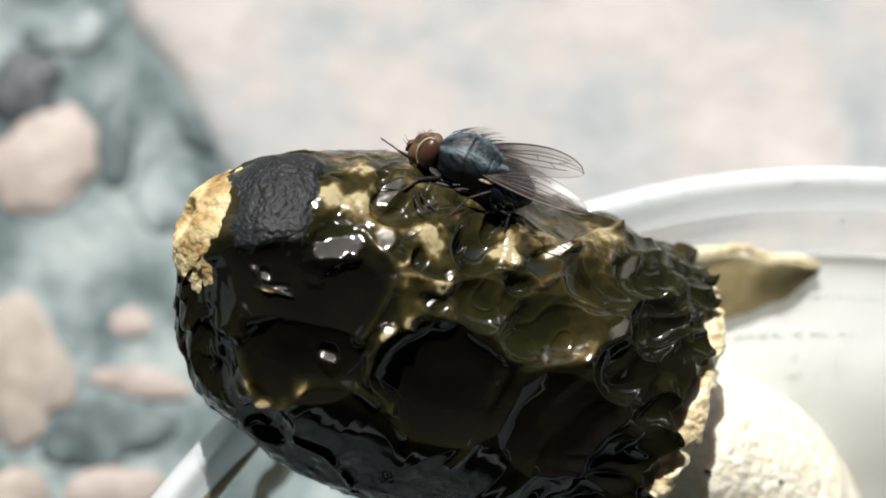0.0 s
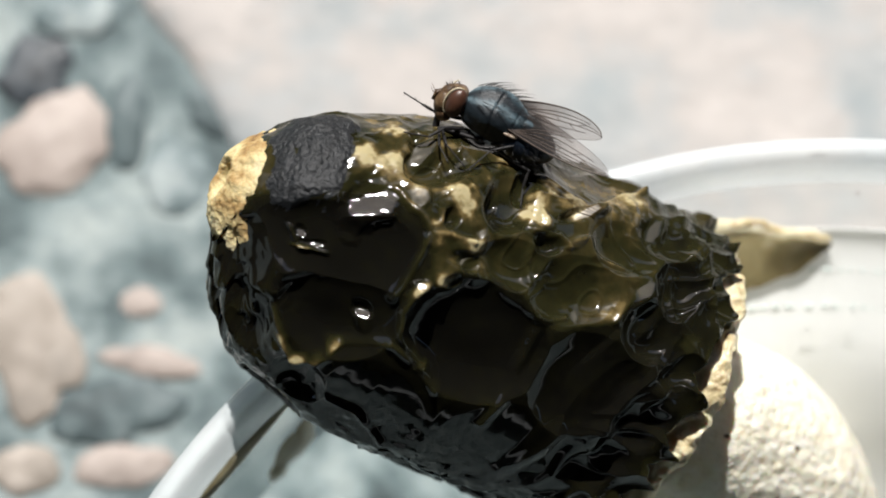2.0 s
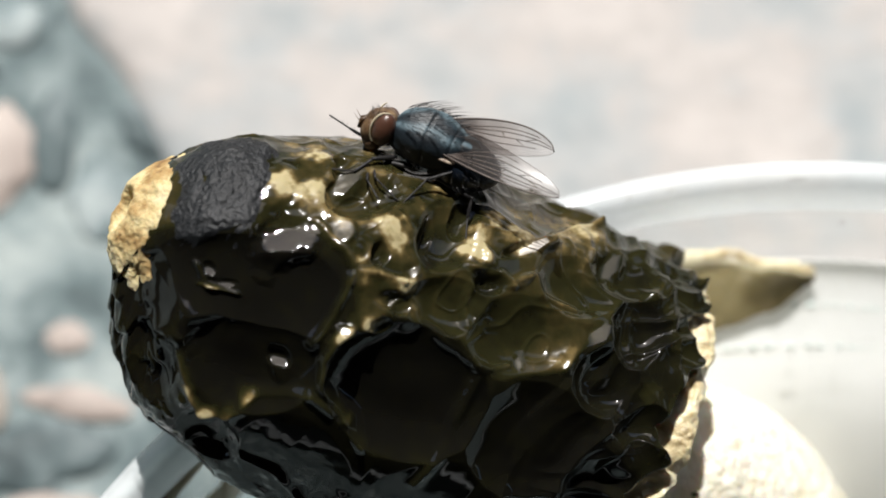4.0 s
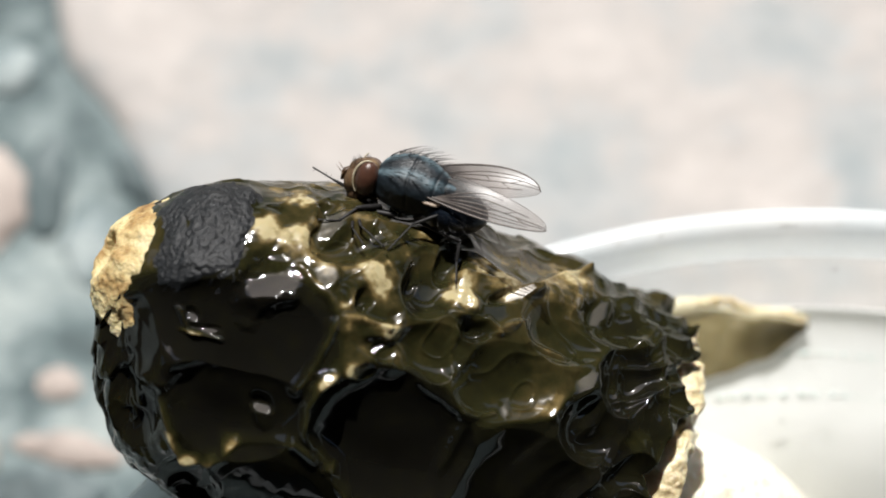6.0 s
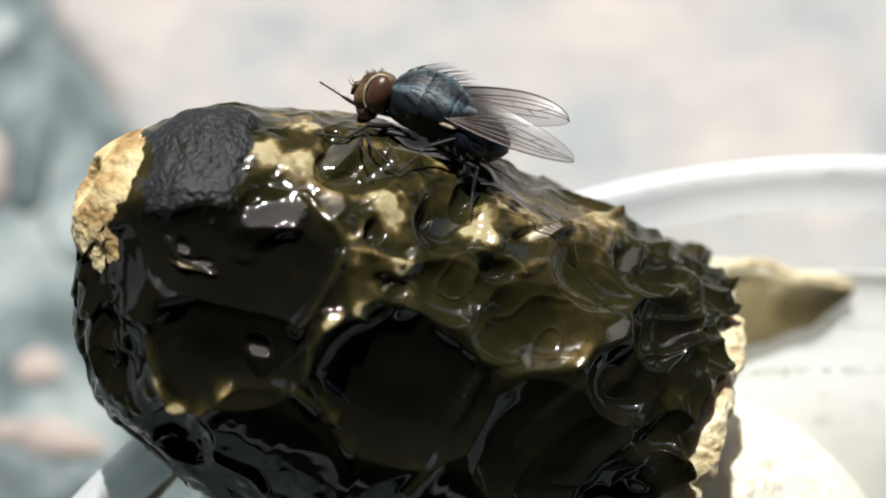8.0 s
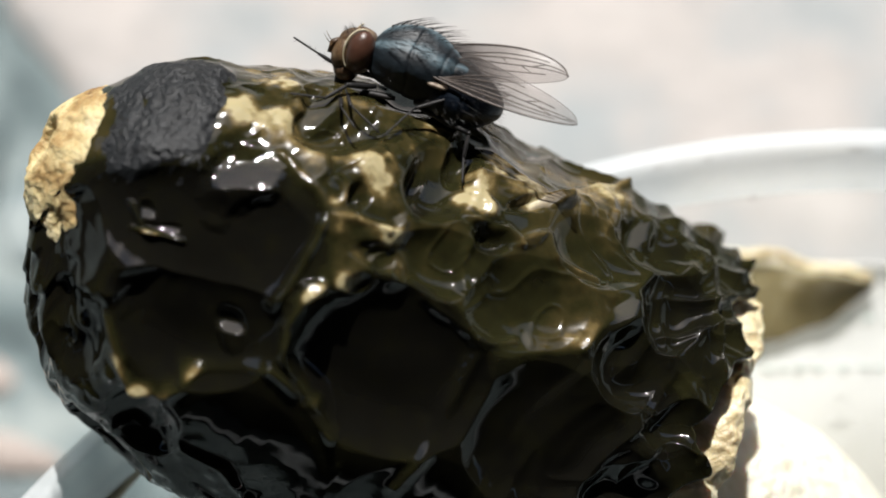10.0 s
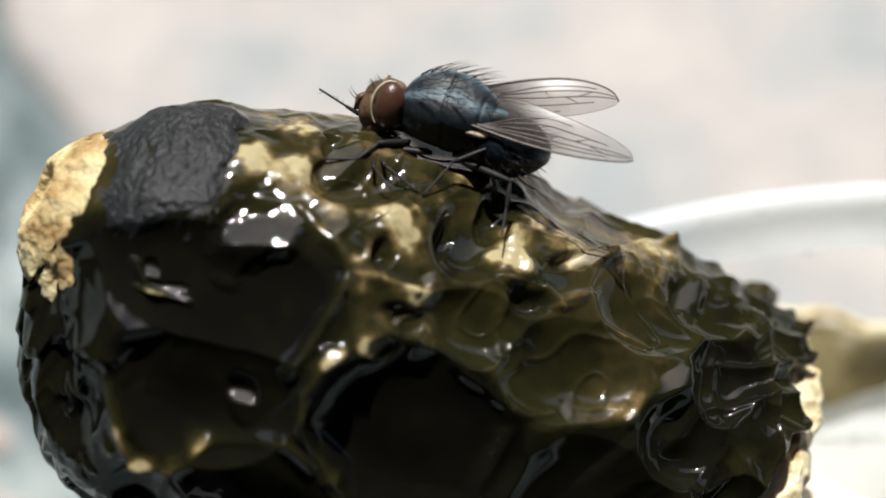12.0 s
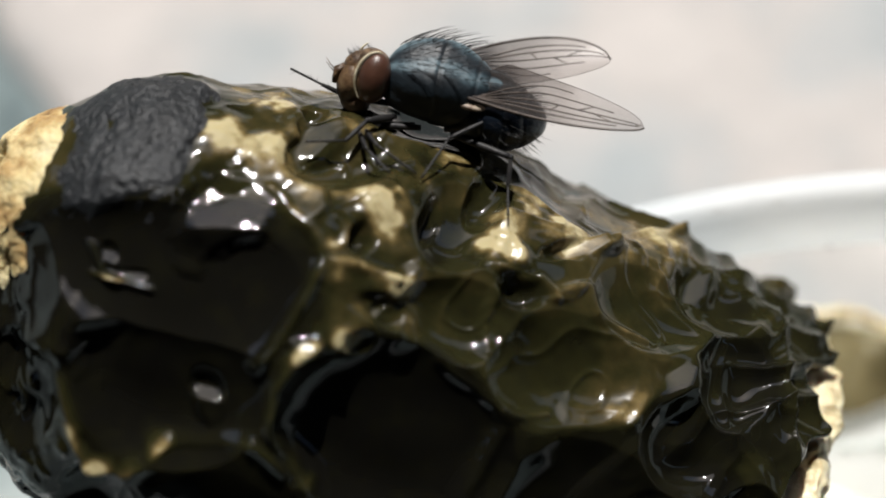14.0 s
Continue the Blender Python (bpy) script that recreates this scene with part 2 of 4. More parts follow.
def spline(points, count):
    """Catmull-Rom through the points."""
    p = np.array(points, float)
    p = np.vstack([2 * p[0] - p[1], p, 2 * p[-1] - p[-2]])
    out = []
    for u in np.linspace(0, len(p) - 3 - 1e-9, count):
        i = int(u)
        t = u - i
        a, b, c, d = p[i:i + 4]
        out.append(0.5 * (2 * b + (c - a) * t + (2 * a - 5 * b + 4 * c - d) * t * t + (3 * b - a - 3 * c + d) * t ** 3))
    return np.array(out)


def tube_grid(line, radii, seg):
    """Rings of seg points about a line."""
    line = np.array(line, float)
    tan = np.gradient(line, axis=0)
    tan /= np.linalg.norm(tan, axis=1)[:, None] + 1e-12
    ref = np.array([0.13, 0.97, 0.21])
    side = np.cross(tan, ref)
    side /= np.linalg.norm(side, axis=1)[:, None]
    other = np.cross(tan, side)
    a = np.linspace(0, 2 * np.pi, seg, endpoint=False)
    return line[:, None] + np.asarray(radii)[:, None, None] * (np.cos(a)[None, :, None] * side[:, None] + np.sin(a)[None, :, None] * other[:, None])


def add_tube(bm, line, radii, seg=6):
    g = tube_grid(line, radii, seg)
    rings = [[bm.verts.new(v) for v in ring] for ring in g]
    for r0, r1 in zip(rings, rings[1:]):
        for k in range(seg):
            bm.faces.new((r0[k], r0[(k + 1) % seg], r1[(k + 1) % seg], r1[k]))
    bm.faces.new(rings[0][::-1]), bm.faces.new(rings[-1])


def add_blob(bm, centre, axes, rough=0.0, size=0.001, seed=0, rings=20, seg=28, m=None):
    """A closed ellipsoid with an uneven surface."""
    th = np.linspace(0, np.pi, rings + 1)[1:-1]
    ph = np.linspace(0, 2 * np.pi, seg, endpoint=False)
    d = np.stack([np.sin(th)[:, None] * np.cos(ph), np.sin(th)[:, None] * np.sin(ph), np.cos(th)[:, None] + 0 * ph], -1)
    p = d * np.array(axes)
    if rough:
        p = p * (1 + rough * wobble(p + np.array(centre), size, seed))[..., None]
    poles = np.array([[0, 0, axes[2]], [0, 0, -axes[2]]])
    turn = np.array(m.to_3x3()) if m else np.eye(3)
    p, poles = p @ turn.T + np.array(centre), poles @ turn.T + np.array(centre)
    grid = [[bm.verts.new(v) for v in ring] for ring in p]
    top, low = bm.verts.new(poles[0]), bm.verts.new(poles[1])
    for r0, r1 in zip(grid, grid[1:]):
        for k in range(seg):
            bm.faces.new((r0[k], r1[k], r1[(k + 1) % seg], r0[(k + 1) % seg]))
    for k in range(seg):
        bm.faces.new((top, grid[0][k], grid[0][(k + 1) % seg]))
        bm.faces.new((low, grid[-1][(k + 1) % seg], grid[-1][k]))


def empty(name, place, label, category, group=""):
    ob = new(name)
    ob.location = place
    ob.empty_display_size = 0.005
    return tagged(ob, label, category, group)


def settle(ob, parent):
    """Parents ob, built in world space, under a thing that stands elsewhere."""
    ob.parent = parent
    ob.matrix_parent_inverse = Matrix.Translation(parent.location).inverted()
    return ob

# ---- the ground, and the unseen walls added to close the place ----


def build_ground():
    n = 260
    u = np.linspace(-1, 1, n)
    u = np.sign(u) * np.abs(u) ** 5 * 8 + u * 0.16
    x, y = np.meshgrid(u, u)
    p = np.stack([x, y, np.zeros_like(x)], -1)
    near = np.exp(-(x ** 2 + y ** 2) / 0.3 ** 2)
    p[..., 2] = near * (wobble(p, 0.012, 3) * 0.0006) - 0.0012
    ob = sheet("ground", p, M_CEMENT)
    tagged(ob, "grey-green cement ground set with stones", "ground", kind="structure")


def build_slab():
    """A broad flat limestone slab with an irregular, rounded edge."""
    edge = spline([(-0.034, 0.056), (-0.0318, 0.047), (-0.0268, 0.0405), (-0.0205, 0.0296), (-0.012, 0.018), (-0.004, 0.004), (0.012, -0.012), (0.06, -0.02),
                   (0.16, -0.01), (0.26, 0.06), (0.28, 0.2), (0.16, 0.3), (0.02, 0.28), (-0.06, 0.2), (-0.055, 0.1), (-0.034, 0.056)], 240)
    edge = edge + np.array([0.0009, -0.0033])
    mid = np.array([0.07, 0.12])
    k = np.concatenate([[0.0], np.linspace(0.05, 0.93, 60), [0.95, 0.97, 0.985, 0.995, 1.0, 1.004, 1.005]])
    p = np.zeros((len(k), len(edge), 3))
    p[..., :2] = mid + k[:, None, None] * (edge[None] - mid)
    p[..., 2] = 0.0004
    p[-5:, :, 2] += np.array([-0.0002, -0.0006, -0.0013, -0.0022, -0.0045])[:, None]
    p[..., 2] += wobble(p, 0.03, 5) * 0.0005
    p[..., 0] += (wobble(p, 0.02, 6) * 0.0012) * k[:, None]
    tagged(sheet("stone_slab", p, M_SLAB, flip=False), "broad pale pinkish limestone slab with grey stains set in cement", "stone slab")


def build_pebble(x, y, a, b, h, turn, mat, label, seed):
    bm = bmesh.new()
    add_blob(bm, (x, y, -0.0012), (a, b, h * 0.3), 0.45, max(a, b) * 0.7, seed, 24, 60, Matrix.Rotation(radians(turn), 4, "Z"))
    tagged(part("stone", bm, mat), label, "stone", "stones set in the ground")


def build_pebbles():
    pink = "rounded pinkish stone set in grey cement"
    tan = "rounded tan stone set in grey cement"
    teal = "rounded grey-blue stone set in cement"
    dark = "dark slate-grey stone set in cement"
    for k, row in enumerate([(-0.0405, 0.0273, 0.0059, 0.0072, 0.004, -12, M_PINK, pink), (-0.0433, 0.0360, 0.0043, 0.0045, 0.0035, 15, M_DARK, dark),
                             (-0.0321, 0.0288, 0.0024, 0.0059, 0.003, -5, M_TEAL_DEEP, teal), (-0.0379, 0.0430, 0.0058, 0.0029, 0.003, 10, M_TEAL, teal),
                             (-0.0230, 0.0315, 0.0027, 0.0042, 0.003, 30, M_TEAL_DEEP, teal), (-0.0415, 0.0027, 0.0049, 0.0090, 0.004, 12, M_TAN, tan),
                             (-0.0303, 0.0083, 0.0026, 0.0019, 0.0025, 0, M_PINK, pink), (-0.0325, -0.0041, 0.0070, 0.0039, 0.003, 8, M_TEAL_DEEP, teal),
                             (-0.0289, 0.0014, 0.0059, 0.0019, 0.0025, -6, M_PINK, pink), (-0.0310, -0.0106, 0.0059, 0.0026, 0.0035, 5, M_PINK, pink),
                             (-0.0422, -0.0107, 0.0038, 0.0030, 0.003, 0, M_TAN, tan), (-0.0260, 0.0232, 0.0038, 0.0050, 0.0025, 10, M_TEAL, teal)]):
        build_pebble(*row, 20 + k)


def build_walls():
    """Unseen boarded walls, and a roof over the south side, added to darken reflections and narrow the sky."""
    def box(name, lo, hi, mat, label):
        bm = bmesh.new()
        bmesh.ops.create_cube(bm, size=1)
        for v in bm.verts:
            v.co = [(a + b) / 2 + c * (b - a) for a, b, c in zip(lo, hi, v.co)]
        tagged(part(name, bm, mat, smooth=False), label, name.split("_")[0], kind="structure")
    box("wall_south", (-4, -1.75, -0.02), (4, -1.5, 2.5), M_BOARD, "added dark boarded wall, out of view, darkening reflections")
    box("ceiling", (-4, -1.75, 2.5), (4, 1.6, 2.62), M_BOARD, "added dark boarded roof, out of view, blocking the sky overhead")
    box("wall_north", (-5, 4, -0.02), (5, 4.2, 3.0), M_BOARD, "added dark boarded wall, out of view, limiting the low sky")
    box("wall_east", (4.5, -1.5, -0.02), (4.7, 4, 3.0), M_BOARD, "added dark boarded wall, out of view, limiting the low sky")
    box("wall_west", (-4.7, -1.5, -0.02), (-4.5, 4, 3.0), M_BOARD, "added dark boarded wall, out of view, limiting the low sky")


# ---- the glass bowl ----
BOWL = np.array([0.0406, -0.0655])
RIM_K = 1.0290  # true rim radius over the drawn one


def build_bowl():
    prof = spline([(0.0, 0.0035), (0.03, 0.0036), (0.055, 0.0038), (0.0645, 0.0055), (0.0682, 0.0095), (0.0697, 0.016), (0.0706, 0.027), (0.0711, 0.037), (0.0713, 0.043), (0.0716, 0.0462),
                   (0.0722, 0.0488), (0.0733, 0.0502), (0.0746, 0.0498), (0.0751, 0.0484), (0.0749, 0.0464), (0.0743, 0.0448), (0.0741, 0.0425), (0.0739, 0.036), (0.0734, 0.026), (0.0722, 0.0128),
                   (0.0700, 0.0052), (0.064, 0.0012), (0.045, 0.0004), (0.02, 0.0008), (0.0, 0.0008)], 150)
    a = np.linspace(0, 2 * np.pi, 220, endpoint=False)
    p = np.zeros((len(prof), len(a), 3))
    p[..., 0] = BOWL[0] + RIM_K * prof[:, :1] * np.cos(a)
    p[..., 1] = BOWL[1] + RIM_K * prof[:, :1] * np.sin(a)
    p[..., 2] = prof[:, 1:] * 1.036
    bowl = empty("glass_bowl", (BOWL[0], BOWL[1], 0), "clear round glass bowl with a thick whitened rim, standing on stone", "bowl")
    top = [k for k in range(len(prof)) if prof[k, 1] > 0.0462]
    rim = np.concatenate([p[top[0]:top[-1] + 1], p[top[0]:top[0] + 1]])
    body = np.concatenate([p[:top[0]], p[top[-1] + 1:]])
    for ob in (sheet("body", body, M_GLASS, wrap=True, flip=True), sheet("rim", rim, M_RIM, wrap=True, flip=True, label="thick rounded glass rim, whitened to look lit by refracted sky")):
        settle(ob, bowl)
        ob.visible_shadow = False


LINER = spline([(0.0703, 0.0366), (0.0690, 0.0352), (0.0660, 0.0340), (0.0600, 0.0325), (0.0540, 0.0285), (0.0450, 0.0200), (0.0320, 0.0125), (0.004, 0.0110)], 60)  # the paper's distance from the bowl's axis, and its height


def build_liner():
    """White printed paper inside the bowl's wall."""
    prof = LINER
    a = np.linspace(radians(20), radians(104), 160)
    p = np.zeros((len(prof), len(a), 3))
    p[..., 0] = BOWL[0] + RIM_K * prof[:, :1] * np.cos(a)
    p[..., 1] = BOWL[1] + RIM_K * prof[:, :1] * np.sin(a)
    p[..., 2] = prof[:, 1:]
    p[..., 2] += 0.0007 * wobble(p, 0.012, 8)
    ob = sheet("paper_liner", p, M_PAPER)
    ob.modifiers.new("thickness", "SOLIDIFY").thickness = 0.0002
    tagged(ob, "white paper lining the glass bowl, faint green print", "paper")
    rng = random.Random(4)
    for row, r in enumerate((0.0668, 0.0634)):
        k = radians(70)
        while k < radians(100):
            w = rng.uniform(0.008, 0.02)
            z = float(np.interp(r, prof[::-1, 0], prof[::-1, 1]))
            bm = bmesh.new()
            line = [(BOWL[0] + RIM_K * r * math.cos(k + w * j / 3), BOWL[1] + RIM_K * r * math.sin(k + w * j / 3), z + 0.0001 + rng.uniform(-0.0004, 0.0005)) for j in range(4)]
            add_tube(bm, line, [0.0001, 0.0002, 0.0002, 0.0001], 5)
            part("print_bar", bm, M_PRINT, ob)
            k += w + rng.uniform(0.006, 0.014)


def build_grit(place, r, seed, label, group):
    bm = bmesh.new()
    rng = random.Random(seed)
    add_blob(bm, place, (r * rng.uniform(1, 1.8), r, r * 0.8), 0.3, r * 2, seed, 8, 10)
    tagged(part("grit", bm, M_SPECK), label, "grit", group)


def build_specks():
    """Dark grit on the glass, and on the stem: degrees about the bowl, distance from its axis, height, size."""
    for k, (deg, r, z, size) in enumerate([(102.9, 0.0756, 0.0512, 0.00013), (100.2, 0.0756, 0.0512, 0.00017), (91.9, 0.0766, 0.0512, 0.00012), (97.5, 0.0740, 0.047, 0.00012), (88.7, 0.0729, 0.047, 0.00011),
                                           (92.5, 0.0754, 0.0513, 0.00013), (92.1, 0.0754, 0.0513, 0.00016), (91.6, 0.0754, 0.0513, 0.00014), (90.4, 0.0754, 0.0513, 0.00011), (88.9, 0.0755, 0.0513, 0.00012)]):
        build_grit((BOWL[0] + r * math.cos(radians(deg)), BOWL[1] + r * math.sin(radians(deg)), z), size, k, "tiny dark grit stuck to the glass bowl", "grit on the glass")
    for k, (x, y, z) in enumerate([(0.0290, -0.0164, 0.0487), (0.0360, -0.0166, 0.0443)]):
        build_grit((x, y, z), 0.00022, 20 + k, "tiny brown grit on the cream stem", "grit on the stem")


def build_smears():
    """Thin olive slime that has run along and down inside the bowl's wall near the cap."""
    for k, (deg, span, z0, tall) in enumerate([(140.2, 5.4, 0.0472, 0.0011), (135.2, 2.1, 0.0325, 0.0055), (137.2, 1.0, 0.0300, 0.0030)]):
        a = np.linspace(0, 2 * np.pi, 60, endpoint=False)[None, :]
        k1 = np.linspace(0, 1, 14)[:, None]
        ring = np.stack([np.cos(a), np.sin(a), 0 * a], -1) * 0.004
        reach = k1 * (1 + 0.45 * wobble(ring, 0.003, 91 + k))
        z = z0 + tall * reach * np.sin(a)
        turn = radians(deg) + radians(span) * reach * np.cos(a)
        r = RIM_K * np.interp(z / 1.036, [0.009, 0.016, 0.027, 0.037, 0.043, 0.0488], [0.0682, 0.0697, 0.0706, 0.0711, 0.0713, 0.0722])
        r = r - 0.0001 - 0.0006 * (1 - k1 ** 2)
        q = np.stack([BOWL[0] + r * np.cos(turn), BOWL[1] + r * np.sin(turn), z], -1)
        v = 0.1 + 0.16 * wobble(q, 0.003, 95) + 0 * z
        ob = sheet("slime_smear", q, M_FLAP, wrap=True, values=v)
        tagged(ob, "olive-brown smear of slime on the bowl's inner wall", "slime", "slime smears in the bowl")

# ---- the stinkhorn mushroom ----
APEX = np.array([-0.01547, 0.00220, 0.06552])
AXIS = np.array([0.03666, -0.01317, -0.01915])
AXIS /= np.linalg.norm(AXIS)
FRONT = np.array([-0.0104, -0.3015, 0.9534])
FRONT -= AXIS * (FRONT @ AXIS)
FRONT /= np.linalg.norm(FRONT)
DOWN = np.cross(AXIS, FRONT)
FRONT *= 0.82  # the cap is a little flattened

# The cap is charted by millimetres along its axis and degrees about it (0 faces up and out of the bowl).
# Pits: place, half length and half width in millimetres, turn in the chart, depth, cover of slime
BLACK_PITS = [(7.3, 3, 6.3, 4.7, 152, 1.9, 1), (1.6, 37, 6.9, 1.8, 94, 1.8, 1), (9.7, 24, 5.3, 3.9, 147, 2.4, 0.95), (4.2, 55, 4, 2.3, 87, 1.6, 0.85), (20.8, 9, 6.3, 4.7, 178, 2.6, 1),
              (16.8, 49, 5.1, 4.2, 38, 0.6, 0.85), (10.6, 57, 2.6, 2.4, 87, 1.2, 0.95), (31.8, 7, 5.7, 4.3, 178, 1.5, 0.93), (28.1, 41, 5.5, 4.9, 177, 0.6, 0.85), (35.4, 29, 3.9, 2.9, 168, 1.2, 0.95)]
OLIVE_PITS = [(26.9, -20, 4.2, 2.9, 160, 1.4, 0.54), (30.3, -42, 3.8, 2.4, 167, 1.2, 0.54), (20.7, -18, 3.1, 2.1, 164, 1.4, 0.6), (26.9, -74, 5.4, 3.8, 122, 0.9, 0.5), (12.4, -46, 3.1, 2.6, 120, 1.6, 0.54),
              (19.1, -39, 3, 2.1, 96, 1.5, 0.66), (36, -36, 2.6, 2.3, 103, 1.4, 0.82), (35, -18, 3.1, 2.4, 167, 1.5, 0.85), (33.7, -53, 3, 2.3, 172, 1, 0.62), (37.2, 9, 3.3, 2.6, 13, 1.2, 0.95), (37.9, -14, 2.6, 2, 47, 1.2, 0.8)]
HOLLOWS = [(18.1, -39, 2.0, 1.0, 91, 1.8, 0.74), (20.2, -48, 2.3, 1.1, 95, 1.6, 0.74), (23.0, -30, 1.4, 1.0, 160, 1.2, 0.7), (12.3, -41, 1.4, 1.0, 146, 1.0, 0.55), (16.9, -5, 1.1, 0.7, 159, 1.0, 0.7),
           (17.9, -13, 1.2, 0.7, 157, 1.1, 0.7), (10.8, -64, 1.3, 0.7, 94, 1.0, 0.6), (14.6, -25, 1.0, 0.7, 95, 1.0, 0.6)]
# pale flesh that stands out of the slime: place, half length, half width, turn, how bare it is
FLESH = [(6.6, -43, 2.5, 1.3, 92, 0.95), (8.6, -41, 1.5, 1.2, 83, 0.9), (9.3, -72, 3.8, 1.4, 103, 0.75), (7.4, -71, 3.1, 0.9, 95, 0.4), (9.8, -56, 1.5, 0.8, 94, 0.8), (14.7, -36, 2, 1.6, 116, 1.25),
         (13.2, -23, 1.5, 1.2, 170, 0.85), (11.6, -28, 1.7, 1.3, 91, 0.5), (14.1, -15, 1.5, 0.7, 156, 0.7), (17.2, -18, 1.2, 0.8, 155, 0.8), (18.9, -13, 1.1, 0.8, 159, 0.7), (16.1, -5, 1.2, 0.7, 159, 1),
         (14.3, 1, 1.1, 0.6, 130, 1.1), (21.8, -37, 1.3, 0.9, 168, 1.3), (21.9, -50, 2.2, 1.4, 129, 0.85)]
FLESH_CRUMBS = [(24.2, -49, 1.7, 1.3, 157, 0.65), (17.1, -57, 2.2, 1.4, 136, 0.85), (16.2, -44, 1.6, 0.8, 121, 0.6), (6.5, 44, 1.4, 0.7, 26, 0.55), (9.1, 47, 1.6, 0.6, 137, 0.85), (10.5, 43, 0.7, 0.6, 97, 0.7),
                (11.1, 36, 0.7, 0.4, 142, 0.7), (5.1, 12, 1.1, 0.3, 152, 0.85), (25.1, -6, 0.8, 0.3, 160, 0.6), (30.1, -62, 2.6, 1, 128, 0.45), (38.9, -19, 1.2, 1.1, 8, 0.6), (18.2, 25, 0.6, 0.4, 170, 0.8),
                (5.4, -64, 1.6, 0.8, 90, 0.55), (3.2, -84, 2.6, 0.9, 20, 0.7), (27.6, -30, 2.6, 0.6, 168, 0.4), (19.4, -72, 2.4, 1.6, 110, 0.7), (13.5, -78, 2.6, 1.6, 100, 0.75)]
# brown jelly about the flesh
UNDER = [(14.2, -20, 7.5, 3.6, 87, 0.36), (19.3, -44, 6.6, 4.6, 160, 0.3), (9.5, -58, 6.5, 4.0, 100, 0.32), (16, -78, 9.0, 4.5, 0, 0.3)]
# crests between the pits: half width in millimetres, height, how bare, then places along them
CRESTS = [(0.3, 0.5, 0.5, [(9.6, -30), (11.5, -23), (13.3, -17), (13.2, -9), (12.7, 9)]), (0.3, 0.4, 0.6, [(13.3, -17), (15.0, -19), (17.1, -19)]),
          (0.32, 0.5, 0.6, [(14.2, 1), (14.0, 12), (15.1, 18), (17.9, 25)]), (0.4, 0.45, 0.12, [(25.1, -6), (25.3, 4), (25.4, 18), (25.1, 33)]), (0.2, 0.35, 0.25, [(25.1, -6), (27.1, -10)]),
          (0.25, 0.3, 0.2, [(20.9, -9), (23.2, -8), (25.1, -6)]), (0.3, 0.45, 0.4, [(5.3, 40), (7.5, 46), (9.0, 48), (10.6, 44), (11.4, 35), (14.5, 23)]), (0.25, 0.5, 0.5, [(3.7, 6), (4.7, 12), (6.9, 8)]),
          (0.3, 0.4, 0.1, [(22.9, -16), (21.8, -24), (22.1, -31)]), (0.3, 0.5, 0.3, [(24.8, -32), (26.3, -38), (27.4, -34), (30.6, -35)]), (0.25, 0.5, 0.4, [(21.5, -32), (23.8, -34), (25.0, -32)]),
          (0.35, 0.5, 0.3, [(27.3, -54), (29.3, -66), (32.4, -78)]), (0.3, 0.5, 0.0, [(13.4, 56), (15.9, 55), (19.8, 63)]), (0.3, 0.4, 0.3, [(15.0, 23), (17.4, 24), (19.9, 29)])]
# flats added to the wet film, tilted to mirror bright sky as sheen: place, half length, half width, turn, slope to the
# east and to the north
FLATS = [(8.0, -18, 2.9, 1.8, 101, -0.03, 0.26), (4.7, 6, 0.9, 0.5, 74, -0.03, 0.27), (6.1, 7, 1, 0.5, 140, -0.03, 0.25), (11.8, 22, 1.4, 0.8, 57, -0.03, 0.26), (11.1, -52, 1.9, 1.2, 106, -0.03, 0.23), (11.6, -28, 1.3, 0.9, 87, -0.03, 0.27),
         (32.9, -30, 1.6, 1.4, 149, -0.03, 0.235), (27.7, -12, 0.6, 0.4, 58, -0.03, 0.235), (31.1, -17, 0.7, 0.4, 48, -0.03, 0.235), (31, -55, 0.7, 0.5, 112, -0.03, 0.24), (33.1, -58, 1.4, 0.8, 125, -0.03, 0.24),
         (17.4, -24, 0.8, 0.7, 82, -0.03, 0.23)]
SMALL_FLATS = [(16.8, -13, 1.5, 0.6, 166, -0.03, 0.23), (26, -48, 2.7, 0.5, 144, -0.03, 0.26), (14.2, 1, 0.7, 0.3, 158, -0.03, 0.2)]
S_TOP = np.array([0, 1.5, 3.5, 7.5, 13, 25, 32, 42])
R_TOP = np.array([3.0, 6.8, 8.2, 9.3, 12.0, 14.3, 14.7, 14.9])
S_LOW = np.array([0, 1.7, 4.2, 7.3, 15.8, 25, 42])
R_LOW = np.array([3.4, 7.1, 10.6, 13.2, 15.1, 15.3, 14.2])


def profile(s, ss, rr):
    return (np.interp(s - 1.2, ss, rr) + 2 * np.interp(s, ss, rr) + np.interp(s + 1.2, ss, rr)) / 4


def cap_radius(s, ph):
    w = (np.sin(ph) + 1) / 2
    return profile(s, S_TOP, R_TOP) * (1 - w) + profile(s, S_LOW, R_LOW) * w


def hidden_pits():
    """Pits on the side that hangs into the bowl."""
    rng = random.Random(9)
    pits = []
    for _ in range(900):
        s, a = rng.uniform(2, 40), rng.uniform(78, 262)
        if all(math.hypot(s - c[0], 14 * radians(a - c[1])) > 6.5 for c in pits):
            pits.append((s, a, rng.uniform(3, 4.5), rng.uniform(2.6, 3.4), rng.uniform(0, 180), 1.5, rng.choice((1.0, 0.9, 0.7))))
    return pits


PITS = BLACK_PITS + OLIVE_PITS + HOLLOWS + hidden_pits()


